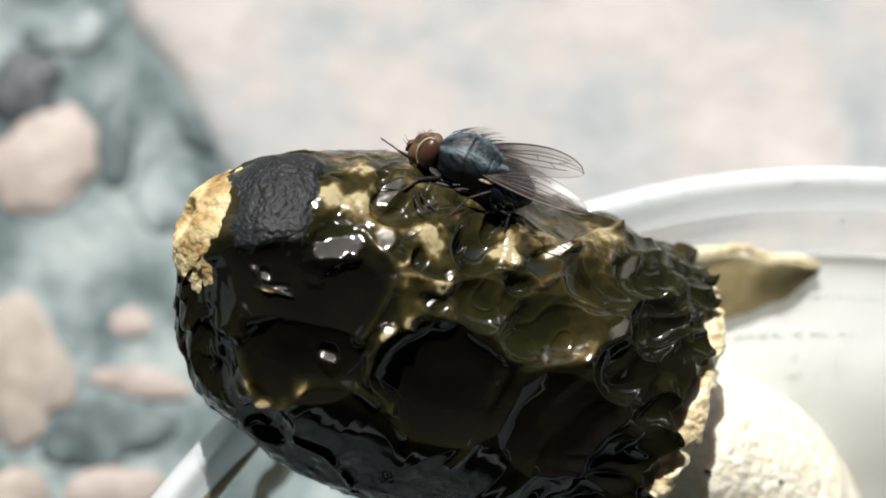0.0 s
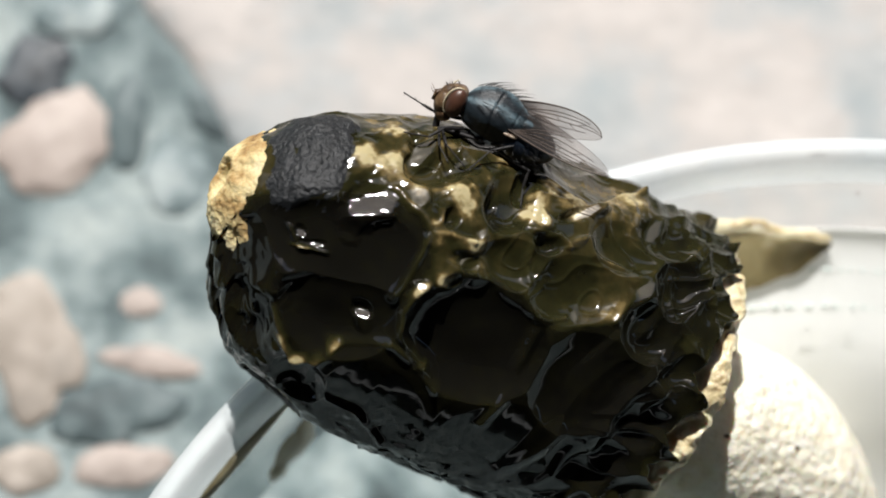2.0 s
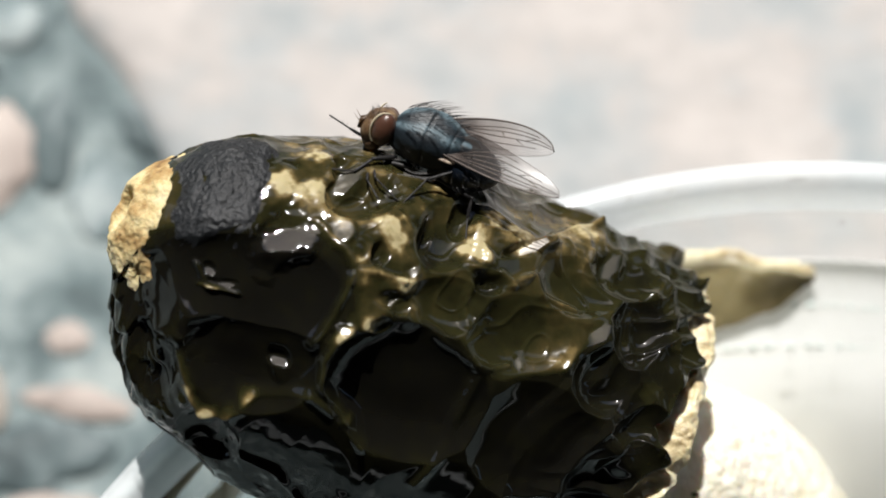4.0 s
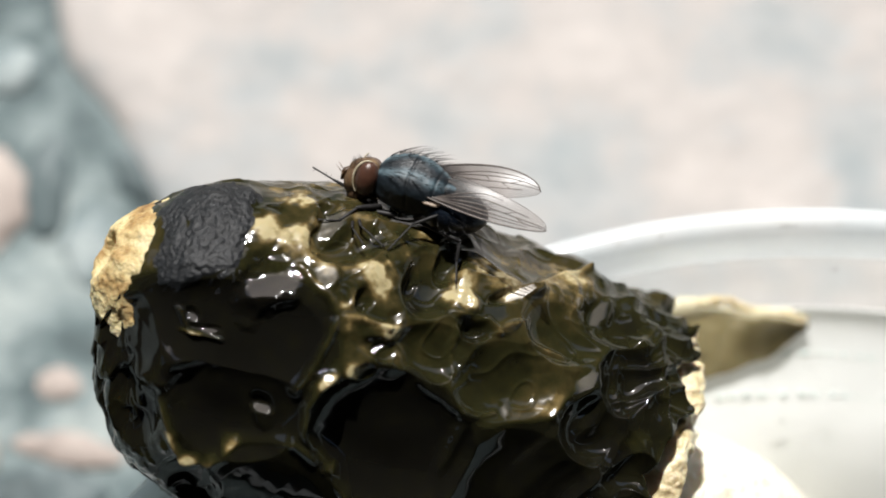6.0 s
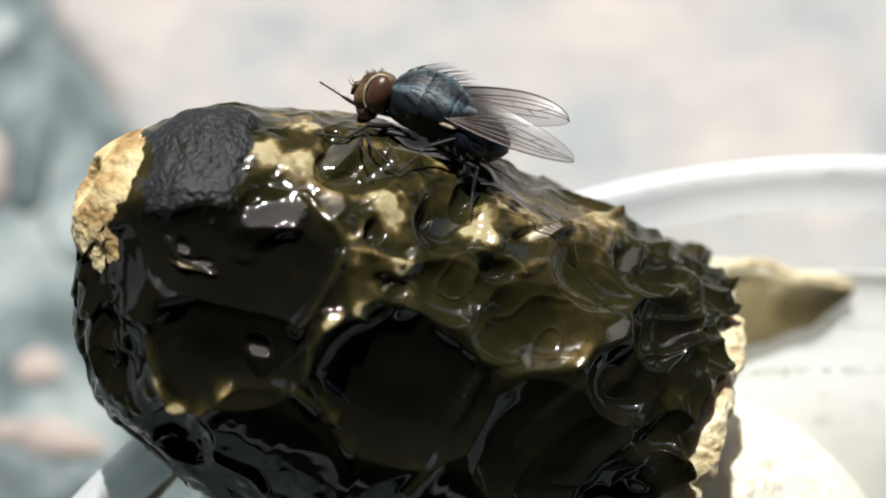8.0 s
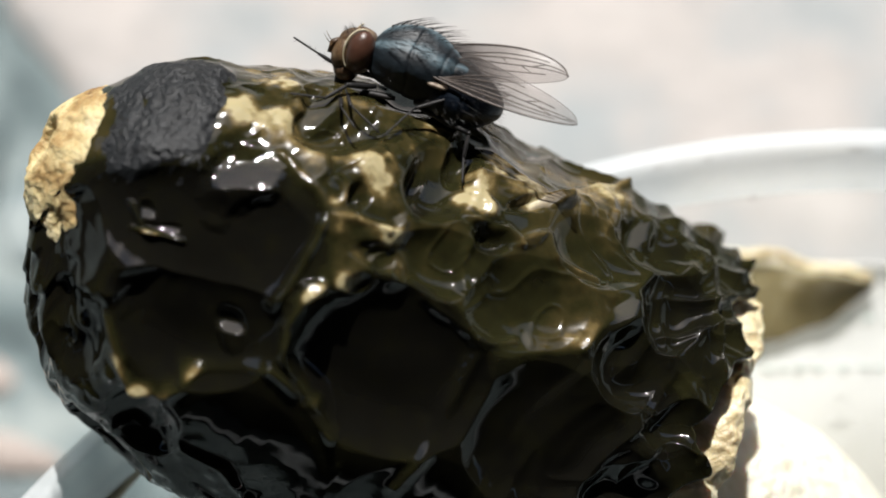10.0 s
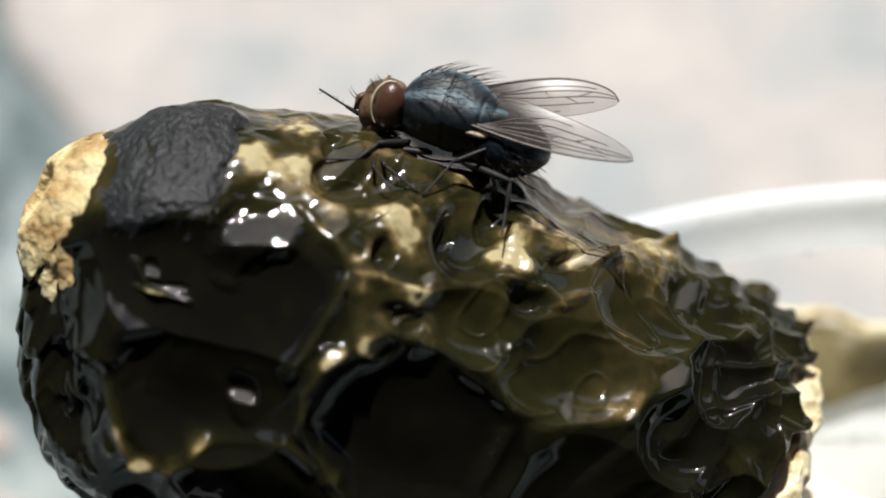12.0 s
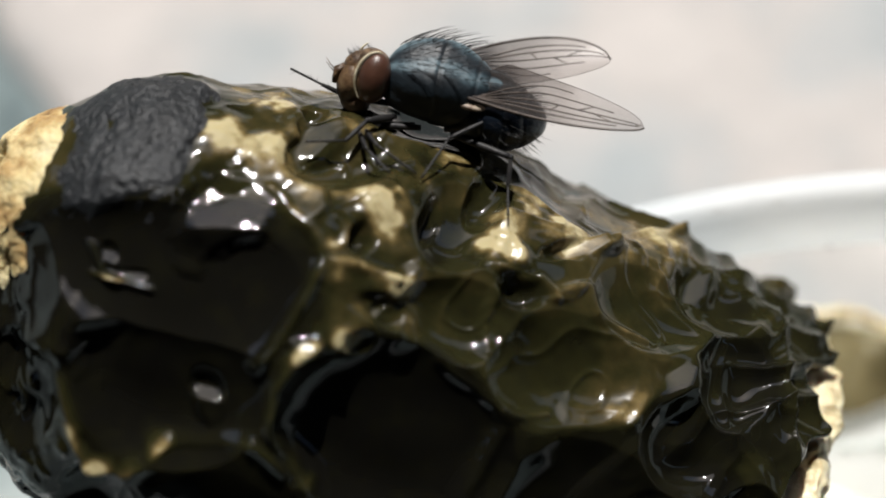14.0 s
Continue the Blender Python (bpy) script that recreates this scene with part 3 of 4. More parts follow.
def oval(s, ph, cs, deg, long, short, turn):
    """How many times farther than the oval's edge each place of the chart lies from its centre."""
    ds, da = s - cs, 13.5 * ((ph - radians(deg) + np.pi) % (2 * np.pi) - np.pi)
    c, k = math.cos(radians(turn)), math.sin(radians(turn))
    return np.sqrt(((c * ds + k * da) / long) ** 2 + ((c * da - k * ds) / short) ** 2)


def crest_distance(s, ph, line):
    a = 13.5 * ph
    best = np.full(s.shape, 1e9)
    for (s0, d0), (s1, d1) in zip(line, line[1:]):
        a0, a1 = 13.5 * radians(d0), 13.5 * radians(d1)
        t = np.clip(((s - s0) * (s1 - s0) + (a - a0) * (a1 - a0)) / ((s1 - s0) ** 2 + (a1 - a0) ** 2), 0, 1)
        best = np.minimum(best, np.hypot(s - s0 - t * (s1 - s0), a - a0 - t * (a1 - a0)))
    return best


def radial(ph):
    return np.cos(ph)[..., None] * FRONT + np.sin(ph)[..., None] * DOWN


def cap_relief(s, ph):
    """Height of the pitted surface over the plain cap, in millimetres, and its cover of slime."""
    r = cap_radius(s, ph)
    flat = np.stack([s, r * np.cos(ph), r * np.sin(ph)], -1) * MM
    ws = s + 0.4 * wobble(flat, 0.0035, 1, 2) + 0.07 * wobble(flat, 0.0012, 2, 2)
    wp = ph + (0.4 * wobble(flat, 0.0035, 11, 2) + 0.07 * wobble(flat, 0.0012, 12, 2)) / 13.5
    depth, cover, weight = np.full(s.shape, -0.6), np.full(s.shape, 0.62 * 0.05), np.full(s.shape, 0.05)
    for cs, deg, long, short, turn, deep, slime in PITS:
        q = oval(ws, wp, cs, deg, long, short, turn)
        lean = 13.5 * ((wp - radians(deg) + np.pi) % (2 * np.pi) - np.pi) / max(short, 2.5)
        d = deep * (1 - np.minimum(q, 2.2) ** (3.6 if slime > 0.8 and deep > 1 else 2.6)) * (0.85 + 0.22 * np.clip(lean, -1.2, 1.2))
        w = np.exp(np.clip(3.0 * d, -40, 9))
        cover, weight = cover + w * slime, weight + w
        depth = np.maximum(depth, d)
    cover = cover / weight
    depth = np.maximum(depth, 0.25 * depth)
    olive = np.exp(-((cover - 0.55) / 0.14) ** 2)
    black = smooth(0.78, 0.95, cover)
    flesh = np.zeros(s.shape)
    ripple = wobble(flat, 0.0022, 26, 3)
    for cs, deg, long, short, turn, bare in FLESH + FLESH_CRUMBS:
        q = oval(ws, wp, cs, deg, long * 1.15, short * 1.15, turn)
        flesh = np.maximum(flesh, bare * smooth(1.3, 0.2, q + 0.55 * ripple + 0.2 * wobble(flat, 0.0009, 28, 2)))
    jelly = np.zeros(s.shape)
    for cs, deg, long, short, turn, bare in UNDER:
        jelly = np.maximum(jelly, bare * smooth(1.15, 0.55, oval(ws, wp, cs, deg, long, short, turn) + 0.35 * ripple))
    jelly = jelly * smooth(0.95, 0.7, cover)
    sunk = smooth(0.5, 1.3, depth) * smooth(0.9, 0.8, cover)
    flesh, jelly = flesh * (1 - 0.75 * sunk), jelly * (1 - 0.5 * sunk)
    crest, bare_crest = np.zeros(s.shape), np.zeros(s.shape)
    for wide, tall, bare, line in CRESTS:
        g = np.exp(-(crest_distance(ws, wp, line) / wide) ** 2)
        crest, bare_crest = np.maximum(crest, tall * g), np.maximum(bare_crest, bare * g)
    dry = smooth(0.6, 1.4, oval(s, ph, 2.6, -38, 3.8, 4.6, 90))
    h = 0.55 - depth * dry
    # the film sags smoothly in the pits and is drawn into folds over the olive part
    h += 0.1 * wobble(flat, 0.006, 5, 2)
    fold = np.clip(1 - 5 * np.abs(wobble(flat * np.array([0.7, 1.0, 1.0]), 0.0060, 18, 2)), 0, 1) ** 2
    fine = np.clip(1 - 8 * np.abs(wobble(flat, 0.0032, 17, 2)), 0, 1) ** 2
    h += olive * (0.24 * fold + 0.13 * fine)
    h += crest * (0.8 + 0.4 * ripple) + flesh * (0.35 + 0.45 * ripple + 0.1 * wobble(flat, 0.0009, 29, 2))
    top = smooth(radians(-50), radians(-72), ph) * smooth(radians(-125), radians(-100), ph)
    h += top * (0.28 * wobble(flat, 0.0028, 30, 2) + 0.4 * smooth(18, 24, s) * (np.clip(1 - 3.5 * np.abs(wobble(flat, 0.005, 31, 2)), -0.2, 1) - 0.3))
    # the limp, pleated margin and the ragged tip
    margin = smooth(32, 38.5, s)
    across = np.stack([s + 0.9 * np.sin(3 * ph) + 0.6 * np.sin(7 * ph + 1), 0.22 * r * np.cos(ph), 0.22 * r * np.sin(ph)], -1) * MM
    hem = np.clip(1 - 3.2 * np.abs(wobble(across, 0.0030, 10, 2)), -0.1, 1)
    pleat = np.sin(ph * 11 + 6 * wobble(flat, 0.008, 8) + 0.5 * s)
    h += margin * (0.3 * (1 - 2 * np.abs(pleat) ** 0.8) + 0.75 * (hem - 0.3) + 0.08 * wobble(flat, 0.0022, 9))
    h += 0.35 * smooth(26, 32, s) * (1 - margin) * smooth(radians(-40), radians(0), ph) * (hem - 0.3)
    low = smooth(radians(40), radians(70), ph) * smooth(radians(150), radians(120), ph)
    left = smooth(10, 2, s) * smooth(radians(20), radians(50), ph)
    rag = np.clip(1 - 3.5 * np.abs(wobble(flat, 0.0038, 20)), -0.2, 1) - 0.2
    h += 0.22 * low * wobble(flat, 0.0016, 16, 2)
    h += left * 0.5 * wobble(flat, 0.0022, 19) + np.maximum(1.2 * left, 0.22 * low) * 0.8 * rag
    thick = cover - 0.10 * (olive + black) * smooth(0.3, -0.1, depth) + 0.12 * wobble(flat, 0.0042, 14) + 0.05 * wobble(flat, 0.0016, 15)
    thick += 0.04 * margin - olive * 0.16 * fold + 0.3 * olive * wobble(flat, 0.0045, 35, 2) - 0.15 * left * np.clip(rag, 0, 1)
    clot, grain = wobble(flat, 0.0024, 27, 3), wobble(flat, 0.0009, 34, 3)
    zone = np.maximum(jelly, 0.6 * np.minimum(flesh, 1))
    thick += zone * (1.5 * clot + 0.9 * grain + 0.1)
    thick -= (0.58 + 0.5 * ripple) * np.maximum(flesh, 0.9 * jelly) + 0.55 * bare_crest * (1 + 0.5 * ripple)
    return h, np.clip(thick, 0, 1)


def cap_surface(s, ph, lift=0.0):
    """Points of the pitted cap at s millimetres and angle ph, and its cover of slime."""
    r = cap_radius(s, ph)
    h, thick = cap_relief(s, ph)
    flat = np.stack([s, r * np.cos(ph), r * np.sin(ph)], -1) * MM
    edge = 0.55 * wobble(flat, 0.0021, 45, 3)
    for cs, deg, long, short, turn, east, north in FLATS + SMALL_FLATS:
        q = oval(s, ph, cs, deg, long, short, turn)
        if q.min() > 1.5:
            continue
        c_s, c_p = np.array([cs]), np.array([radians(deg)])
        base = (cap_radius(c_s, c_p) + cap_relief(c_s, c_p)[0])[:, None] * MM
        heart = (APEX + AXIS * cs * MM + base * radial(c_p))[0]
        n = np.array([east, north, 1.0])
        level = ((heart - APEX - AXIS * (s * MM)[..., None]) @ n) / np.maximum(radial(ph) @ n, 0.1) / MM - r
        level += 0.05 * wobble(flat, 0.0021, 46, 2)
        h = h + (np.clip(level, h - 0.3 * long, h + 0.3 * long) - h) * smooth(1.4, 0.5, q + edge)
    point = APEX + AXIS * (s * MM)[..., None] + ((r + h + lift) * MM)[..., None] * radial(ph)
    return point, thick


def build_cap(root):
    rows = 400
    ph = np.concatenate([np.linspace(-2.1, 1.75, 720, endpoint=False), np.linspace(1.75, 2 * np.pi - 2.1, 150, endpoint=False)])[None, :]
    cols = ph.shape[1]
    k = np.linspace(0, 1, rows)[:, None]
    ring = np.stack([np.cos(ph[0]) * 13, np.sin(ph[0]) * 13, 0 * ph[0]], -1) * MM
    tip = np.abs(np.sin(ph * 8.5 + 3 * wobble(ring, 0.008, 32)[None, :]))
    end = 40.7 + 0.9 * wobble(ring, 0.004, 31)[None, :] + 1.7 * np.exp(-((1 - tip) / 0.12)) - 0.8 * np.exp(-tip / 0.25)
    s = k ** 1.15 * end
    p, v = cap_surface(s, ph + 0 * s)
    # the margin turns in, and a plain inner skin closes the shell
    inner = []
    for back, shrink in ((0.15, 0.5), (-0.35, 1.2), (-1.2, 2.6), (-4, 4.2), (-12, 4.8)):
        q = end + back
        r = (cap_radius(q, ph) + 0.5 - shrink) * MM
        inner.append((APEX + AXIS * (q * MM)[..., None] + r[..., None] * (np.cos(ph)[..., None] * FRONT + np.sin(ph)[..., None] * DOWN))[0])
    inner = np.array(inner)
    p = np.concatenate([p, inner])
    v = np.concatenate([v, np.full((len(inner), cols), 0.45)])
    settle(sheet("cap", p, M_SLIME, wrap=True, values=v, flip=True), root)


def build_crust(root):
    """The dried black skin beside the cap's tip."""
    n = 130
    c_s, c_p = 3.25, radians(-45)
    a = np.linspace(0, 2 * np.pi, n, endpoint=False)
    k = np.concatenate([np.linspace(0, 0.9, 60), [0.94, 0.97, 0.99, 1.0, 1.0]])
    ring = np.stack([np.cos(a), np.sin(a), 0 * a], -1) * MM
    reach = 3.3 / (np.abs(np.cos(a)) ** 3 + np.abs(np.sin(a)) ** 3) ** (1 / 3) * (1 + 0.3 * wobble(ring, 0.0009, 41) + 0.12 * wobble(ring, 0.00025, 47))
    s = c_s + k[:, None] * reach * np.cos(a) * 1.0
    ph = c_p + 1.7 * k[:, None] * reach * np.sin(a) / np.maximum(cap_radius(np.clip(s, 0.4, 40), c_p + 0 * s), 4.5)
    s = np.clip(s, 0.2, 40)
    r = cap_radius(s, ph)
    flat = np.stack([s, r * np.cos(ph), r * np.sin(ph)], -1) * MM
    crack = np.clip(1 - 6 * np.abs(wobble(flat, 0.0013, 44, 2)), 0, 1)
    lift = 0.3 * smooth(1.0, 0.55, k)[:, None] - 0.12 + 0.22 * wobble(flat, 0.0022, 42) + 0.16 * np.abs(wobble(flat * np.array([1.6, 1.0, 0.6]), 0.0005, 43)) - 0.08 * crack
    p, _ = cap_surface(s, ph, lift)
    settle(sheet("dried_crust", p, M_CRUST, wrap=True, label="dull black wrinkled dried skin"), root)


def build_collar(root):
    """The torn yellow ring round the hole at the cap's tip."""
    rows, cols = 120, 240
    a = np.linspace(0, 2 * np.pi, cols, endpoint=False)[None, :]
    prof = spline([(6.9, 3.6), (6.3, 1.9), (5.0, 0.4), (3.6, -0.9), (2.4, -1.5), (1.7, -1.3), (1.25, -0.2), (1.0, 0.9), (0.0, 1.1)], rows)
    r = prof[:, :1] * np.ones_like(a)
    s = prof[:, 1:] * np.ones_like(a)
    flat = np.stack([s, r * np.cos(a), r * np.sin(a)], -1) * MM
    r = r * (1 + 0.13 * wobble(flat, 0.0022, 51) + 0.05 * wobble(flat, 0.0008, 52))
    s = s + 0.4 * wobble(flat, 0.0018, 53) + 0.14 * wobble(flat, 0.0007, 54)
    p = APEX + AXIS * (s * MM)[..., None] + (r * MM)[..., None] * (np.cos(a)[..., None] * FRONT + np.sin(a)[..., None] * DOWN)
    settle(sheet("collar", p, M_COLLAR, wrap=True, label="torn crumbly yellow ring at the tip", flip=True), root)


def build_frill(root):
    """The cream lining that stands out under the cap's margin."""
    rows, cols = 70, 420
    a = np.linspace(-np.pi, np.pi, cols, endpoint=False)[None, :]
    prof = spline([(9.5, 33.0), (11.2, 38.0), (13.7, 42.1), (13.9, 43.4), (12.9, 44.0), (11.3, 42.9), (10.4, 39.5), (9.5, 36.0)], rows)
    r = prof[:, :1] + 0 * a
    s = prof[:, 1:] + 0 * a
    flat = np.stack([s, r * np.cos(a), r * np.sin(a)], -1) * MM
    r = r + 0.9 * wobble(flat, 0.0024, 61) + 0.75 * wobble(flat, 0.0011, 62)
    s = s + 0.8 * wobble(flat, 0.003, 63) + 0.5 * wobble(flat, 0.0011, 64)
    p = APEX + AXIS * (s * MM)[..., None] + (r * MM)[..., None] * (np.cos(a)[..., None] * FRONT + np.sin(a)[..., None] * DOWN)
    settle(sheet("cap_lining", p, M_FRILL, wrap=True, label="knobbly cream lining under the cap", flip=True), root)


def build_stem(root):
    rows, cols = 260, 240
    line = spline([(0.0130, -0.0085, 0.0515), (0.01777, -0.00949, 0.04725), (0.02726, -0.01354, 0.03958), (0.03315, -0.01682, 0.03209), (0.03738, -0.02210, 0.02179), (0.0390, -0.0330, 0.0185), (0.0405, -0.0400, 0.0140)], rows)
    rad = np.interp(np.linspace(0, 1, rows), [0, 0.16, 0.3, 0.5, 0.75, 0.93, 1.0], [4.0, 5.8, 8.8, 10.4, 10.6, 9.0, 5.0]) * MM
    p = tube_grid(line, rad, cols)
    out = p - line[:, None]
    out /= np.linalg.norm(out, axis=2)[..., None]
    pits = np.abs(wobble(p, 0.0017, 71)) * 0.5 + np.abs(wobble(p, 0.0009, 72)) * 0.3
    p = p + out * (0.0005 * wobble(p, 0.007, 73) + 0.0006 * (pits - 0.25))[..., None]
    cap_end = np.repeat(line[-1:, None], cols, 1)
    p = np.concatenate([p, cap_end])
    settle(sheet("stem", p, M_STEM, wrap=True, label="thick spongy cream stem"), root)


def build_flap():
    """A limp torn piece of membrane that lies against the bowl's wall."""
    rows, cols = 40, 80
    t = np.linspace(0, 1, cols)[None, :]
    u = np.linspace(0, 1, rows)[:, None]
    top = np.array([0.0262, 0.0067, 0.0374]) + t[..., None] * np.array([0.0152, -0.0009, -0.0002])
    depth = 0.0078 * (1 - t ** 1.7) ** 0.75 * (1 + 0.12 * wobble(top, 0.004, 83))
    p = top + (u * depth)[..., None] * np.array([-0.10, -0.95, -0.46])
    away = np.linalg.norm(p[..., :2] - BOWL, axis=-1) / RIM_K
    p[..., 2] = np.interp(away, LINER[::-1, 0], LINER[::-1, 1]) + 0.0008
    p[..., 2] += 0.0007 * np.sin(np.pi * u) * np.sin(np.pi * t) + 0.0004 * wobble(p, 0.003, 81)
    p[..., 1] += 0.0006 * np.sin(np.pi * t) + 0.0004 * wobble(p, 0.002, 82)
    v = 0.2 + 0.16 * smooth(0.1, 0.5, t) * smooth(0, 0.45, u) + 0.5 * smooth(0.55, 0.85, t) * smooth(0.05, 0.3, u) * smooth(1.0, 0.6, u) - 0.25 * smooth(0.16, 0.0, u) + 0.1 * wobble(p, 0.002, 84)
    v = np.clip(v, 0, 1)
    ob = sheet("membrane_scrap", p, M_FLAP, values=v)
    ob.modifiers.new("thickness", "SOLIDIFY").thickness = 0.0006
    bm = bmesh.new()
    rim = p[0] + np.array([0, 0.0002, 0.0002]) + 0.0004 * np.stack([0 * t[0], wobble(p[0], 0.0016, 85), wobble(p[0], 0.0016, 86)], -1)
    add_tube(bm, rim, 0.00042 * (0.35 + 0.65 * np.sin(np.pi * t[0]) ** 0.5) * (1 + 0.6 * wobble(p[0], 0.001, 87)), 8)
    part("torn_edge", bm, M_FRILL, ob, "pale cream torn edge")
    tagged(ob, "limp torn olive scrap of mushroom membrane inside the bowl", "membrane")


def build_mushroom():
    root = empty("stinkhorn_mushroom", (0.038, -0.034, 0.011), "slimy black-olive stinkhorn mushroom leaning over the bowl's rim", "mushroom")
    build_cap(root)
    build_crust(root)
    build_collar(root)
    build_frill(root)
    build_stem(root)
    return root

# ---- the blowfly: built in its own space, x to its head, y to its left side, z to its back ----


def lobes(items, rough=0.0, size=0.001):
    bm = bmesh.new()
    for k, (c, ax) in enumerate(items):
        add_blob(bm, np.array(c) * MM, np.array(ax) * MM, rough, size * MM, k, 26, 36)
    return bm


def wing_outline(t, wide=0.75, deep=1.95):
    """Leading and trailing edge of the wing across its length t."""
    t = np.clip(t, 0, 1)
    lead = wide * np.sin(np.pi * np.clip(0.06 + 0.7 * t, 0, 1)) ** 0.8 * (1 - t ** 7) ** 0.5
    trail = deep * (0.15 + 0.85 * smooth(0.0, 0.3, t)) * (1 - 0.45 * t ** 1.5) * (1 - t ** 5) ** 0.5
    return lead, trail


def build_wing(fly, side, base, tip, out, wide, deep):
    """A veined wing from its hinge to its tip."""
    base, tip = np.array(base, float), np.array(tip, float)
    along = tip - base
    length = np.linalg.norm(along)
    along /= length
    out = np.array(out, float)
    out -= along * (out @ along)
    out /= np.linalg.norm(out)
    up = np.cross(along, out)
    t = np.linspace(0.0, 1, 70)[None, :]
    u = np.linspace(0, 1, 26)[:, None]
    lead, trail = wing_outline(t, wide, deep)

    def place(tt, w):
        tt, w = np.asarray(tt, float), np.asarray(w, float)
        curve = 0.35 * np.sin(np.pi * tt) - 0.05 * w ** 2
        return (base + along * (tt * length)[..., None] + out * w[..., None] + up * (side * curve)[..., None]) * MM
    w = lead + u * (-trail - lead)
    p = place(t + 0 * w, w)
    v = np.clip(1.25 - 1.7 * t + 0.2 * wobble(p, 0.0012, 5), 0.08, 1) + 0 * w
    wing = sheet("wing", p, M_WING, fly, "smoky see-through wing with dark veins", values=v, attr="smoke")
    # veins: the stout leading edge, five long veins, two cross veins and the margin
    tt = np.linspace(0.01, 1, 40)
    le, tr = wing_outline(tt, wide, deep)
    veins = [(tt, le, 0.075)]
    for frac, stop in ((0.18, 0.86), (0.3, 0.97), (0.46, 0.985), (0.66, 0.84), (0.84, 0.62)):
        q = np.linspace(0.02, stop, 30)
        a, b = wing_outline(q, wide, deep)
        spread = smooth(0.0, 0.55, q)
        veins.append((q, a * (1 - spread) * 0.4 + spread * (a + frac * (-b - a)), 0.045))
    veins.append((tt, -tr, 0.022))
    for t0, f0, t1, f1 in ((0.52, 0.3, 0.56, 0.46), (0.66, 0.46, 0.74, 0.66), (0.74, 0.46, 0.84, 0.3)):
        q = np.linspace(t0, t1, 8)
        a, b = wing_outline(q, wide, deep)
        f = np.linspace(f0, f1, 8)
        veins.append((q, a + f * (-b - a), 0.035))
    for q, w1, r in veins:
        bm = bmesh.new()
        add_tube(bm, place(q, w1), np.linspace(1.3, 0.7, len(q)) * r * MM, 5)
        part("vein", bm, M_VEIN, wing)
    return wing


def build_leg(fly, joints, radii, label=""):
    """Femur, tibia and the jointed foot of one leg, with its bristles."""
    bm = bmesh.new()
    joints = [np.array(j, float) * MM for j in joints]
    for k, (a, b) in enumerate(zip(joints, joints[1:])):
        ts = np.linspace(0, 1, 9)
        shape = 0.72 + 0.28 * np.sin(np.pi * ts) if k < 2 else np.full(9, 0.85)
        add_tube(bm, a + ts[:, None] * (b - a), shape * radii[k] * MM, 8)
        add_blob(bm, b, [radii[k] * 0.8 * MM] * 3, 0, 1, 0, 6, 8)
    rng = random.Random(len(joints) + int(1e6 * abs(joints[1][0])))
    for k, (a, b) in enumerate(zip(joints, joints[1:])):
        for _ in range(16 if k < 2 else 6):
            o = a + rng.random() * (b - a)
            d = np.array([rng.gauss(0, 1) for _ in range(3)]) + (b - a) / np.linalg.norm(b - a)
            d /= np.linalg.norm(d)
            add_tube(bm, [o, o + d * 0.35 * MM], [0.02 * MM, 0.006 * MM], 3)
    return part("leg", bm, M_CHITIN, fly, label)


def build_bristles(fly):
    bm = bmesh.new()
    rng = random.Random(3)

    def hair(o, d, length, bend, r=0.022):
        o, d, bend = np.array(o, float), np.array(d, float), np.array(bend, float)
        d /= np.linalg.norm(d)
        pts = [o + d * length * t + bend * length * t * t for t in (0, 0.35, 0.7, 1.0)]
        add_tube(bm, np.array(pts) * MM, np.array([1, 0.8, 0.5, 0.15]) * r * MM, 4)
    # back of the thorax
    for _ in range(260):
        a, x = rng.uniform(-1.25, 1.25), rng.uniform(-1.9, 3.0)
        k = math.sqrt(max(0.05, 1 - ((x - 0.9) / 2.75) ** 2))
        n = np.array([0.15 * (x - 0.9), math.sin(a), math.cos(a)])
        big = rng.random() < 0.45
        hair((x, 2.2 * k * math.sin(a), 0.75 + 2.2 * k * math.cos(a)), n + np.array([-0.9, 0, 0.0]), rng.uniform(0.9, 1.5) if big else rng.uniform(0.35, 0.7), (-0.5, 0, -0.1), 0.022 if big else 0.013)
    # tail and belly
    for _ in range(260):
        a, x = rng.uniform(-math.pi, math.pi), rng.uniform(-5.1, -2.0)
        k = math.sqrt(max(0.02, 1 - ((x + 2.9) / 2.4) ** 2))
        n = np.array([(x + 2.9) * 0.5, math.sin(a), math.cos(a)])
        hair((x, 2.1 * k * math.sin(a), -0.3 + 1.85 * k * math.cos(a)), n + np.array([-0.8, 0, -0.2]), rng.uniform(0.3, 0.85), (-0.3, 0, 0), 0.014)
    # head, between the eyes and on the cheeks
    for _ in range(70):
        y, x = rng.uniform(-0.8, 0.8), rng.uniform(4.0, 5.3)
        hair((x, y, 0.3 + 1.2 * math.sqrt(max(0.05, 1 - ((x - 4.2) / 1.35) ** 2))), (0.7, 0.2 * y, 0.5), rng.uniform(0.2, 0.42), (0.1, 0, 0.3), 0.012)
    tagged(part("bristles", bm, M_BRISTLE, fly, "stiff black bristles"), kind="stuff")


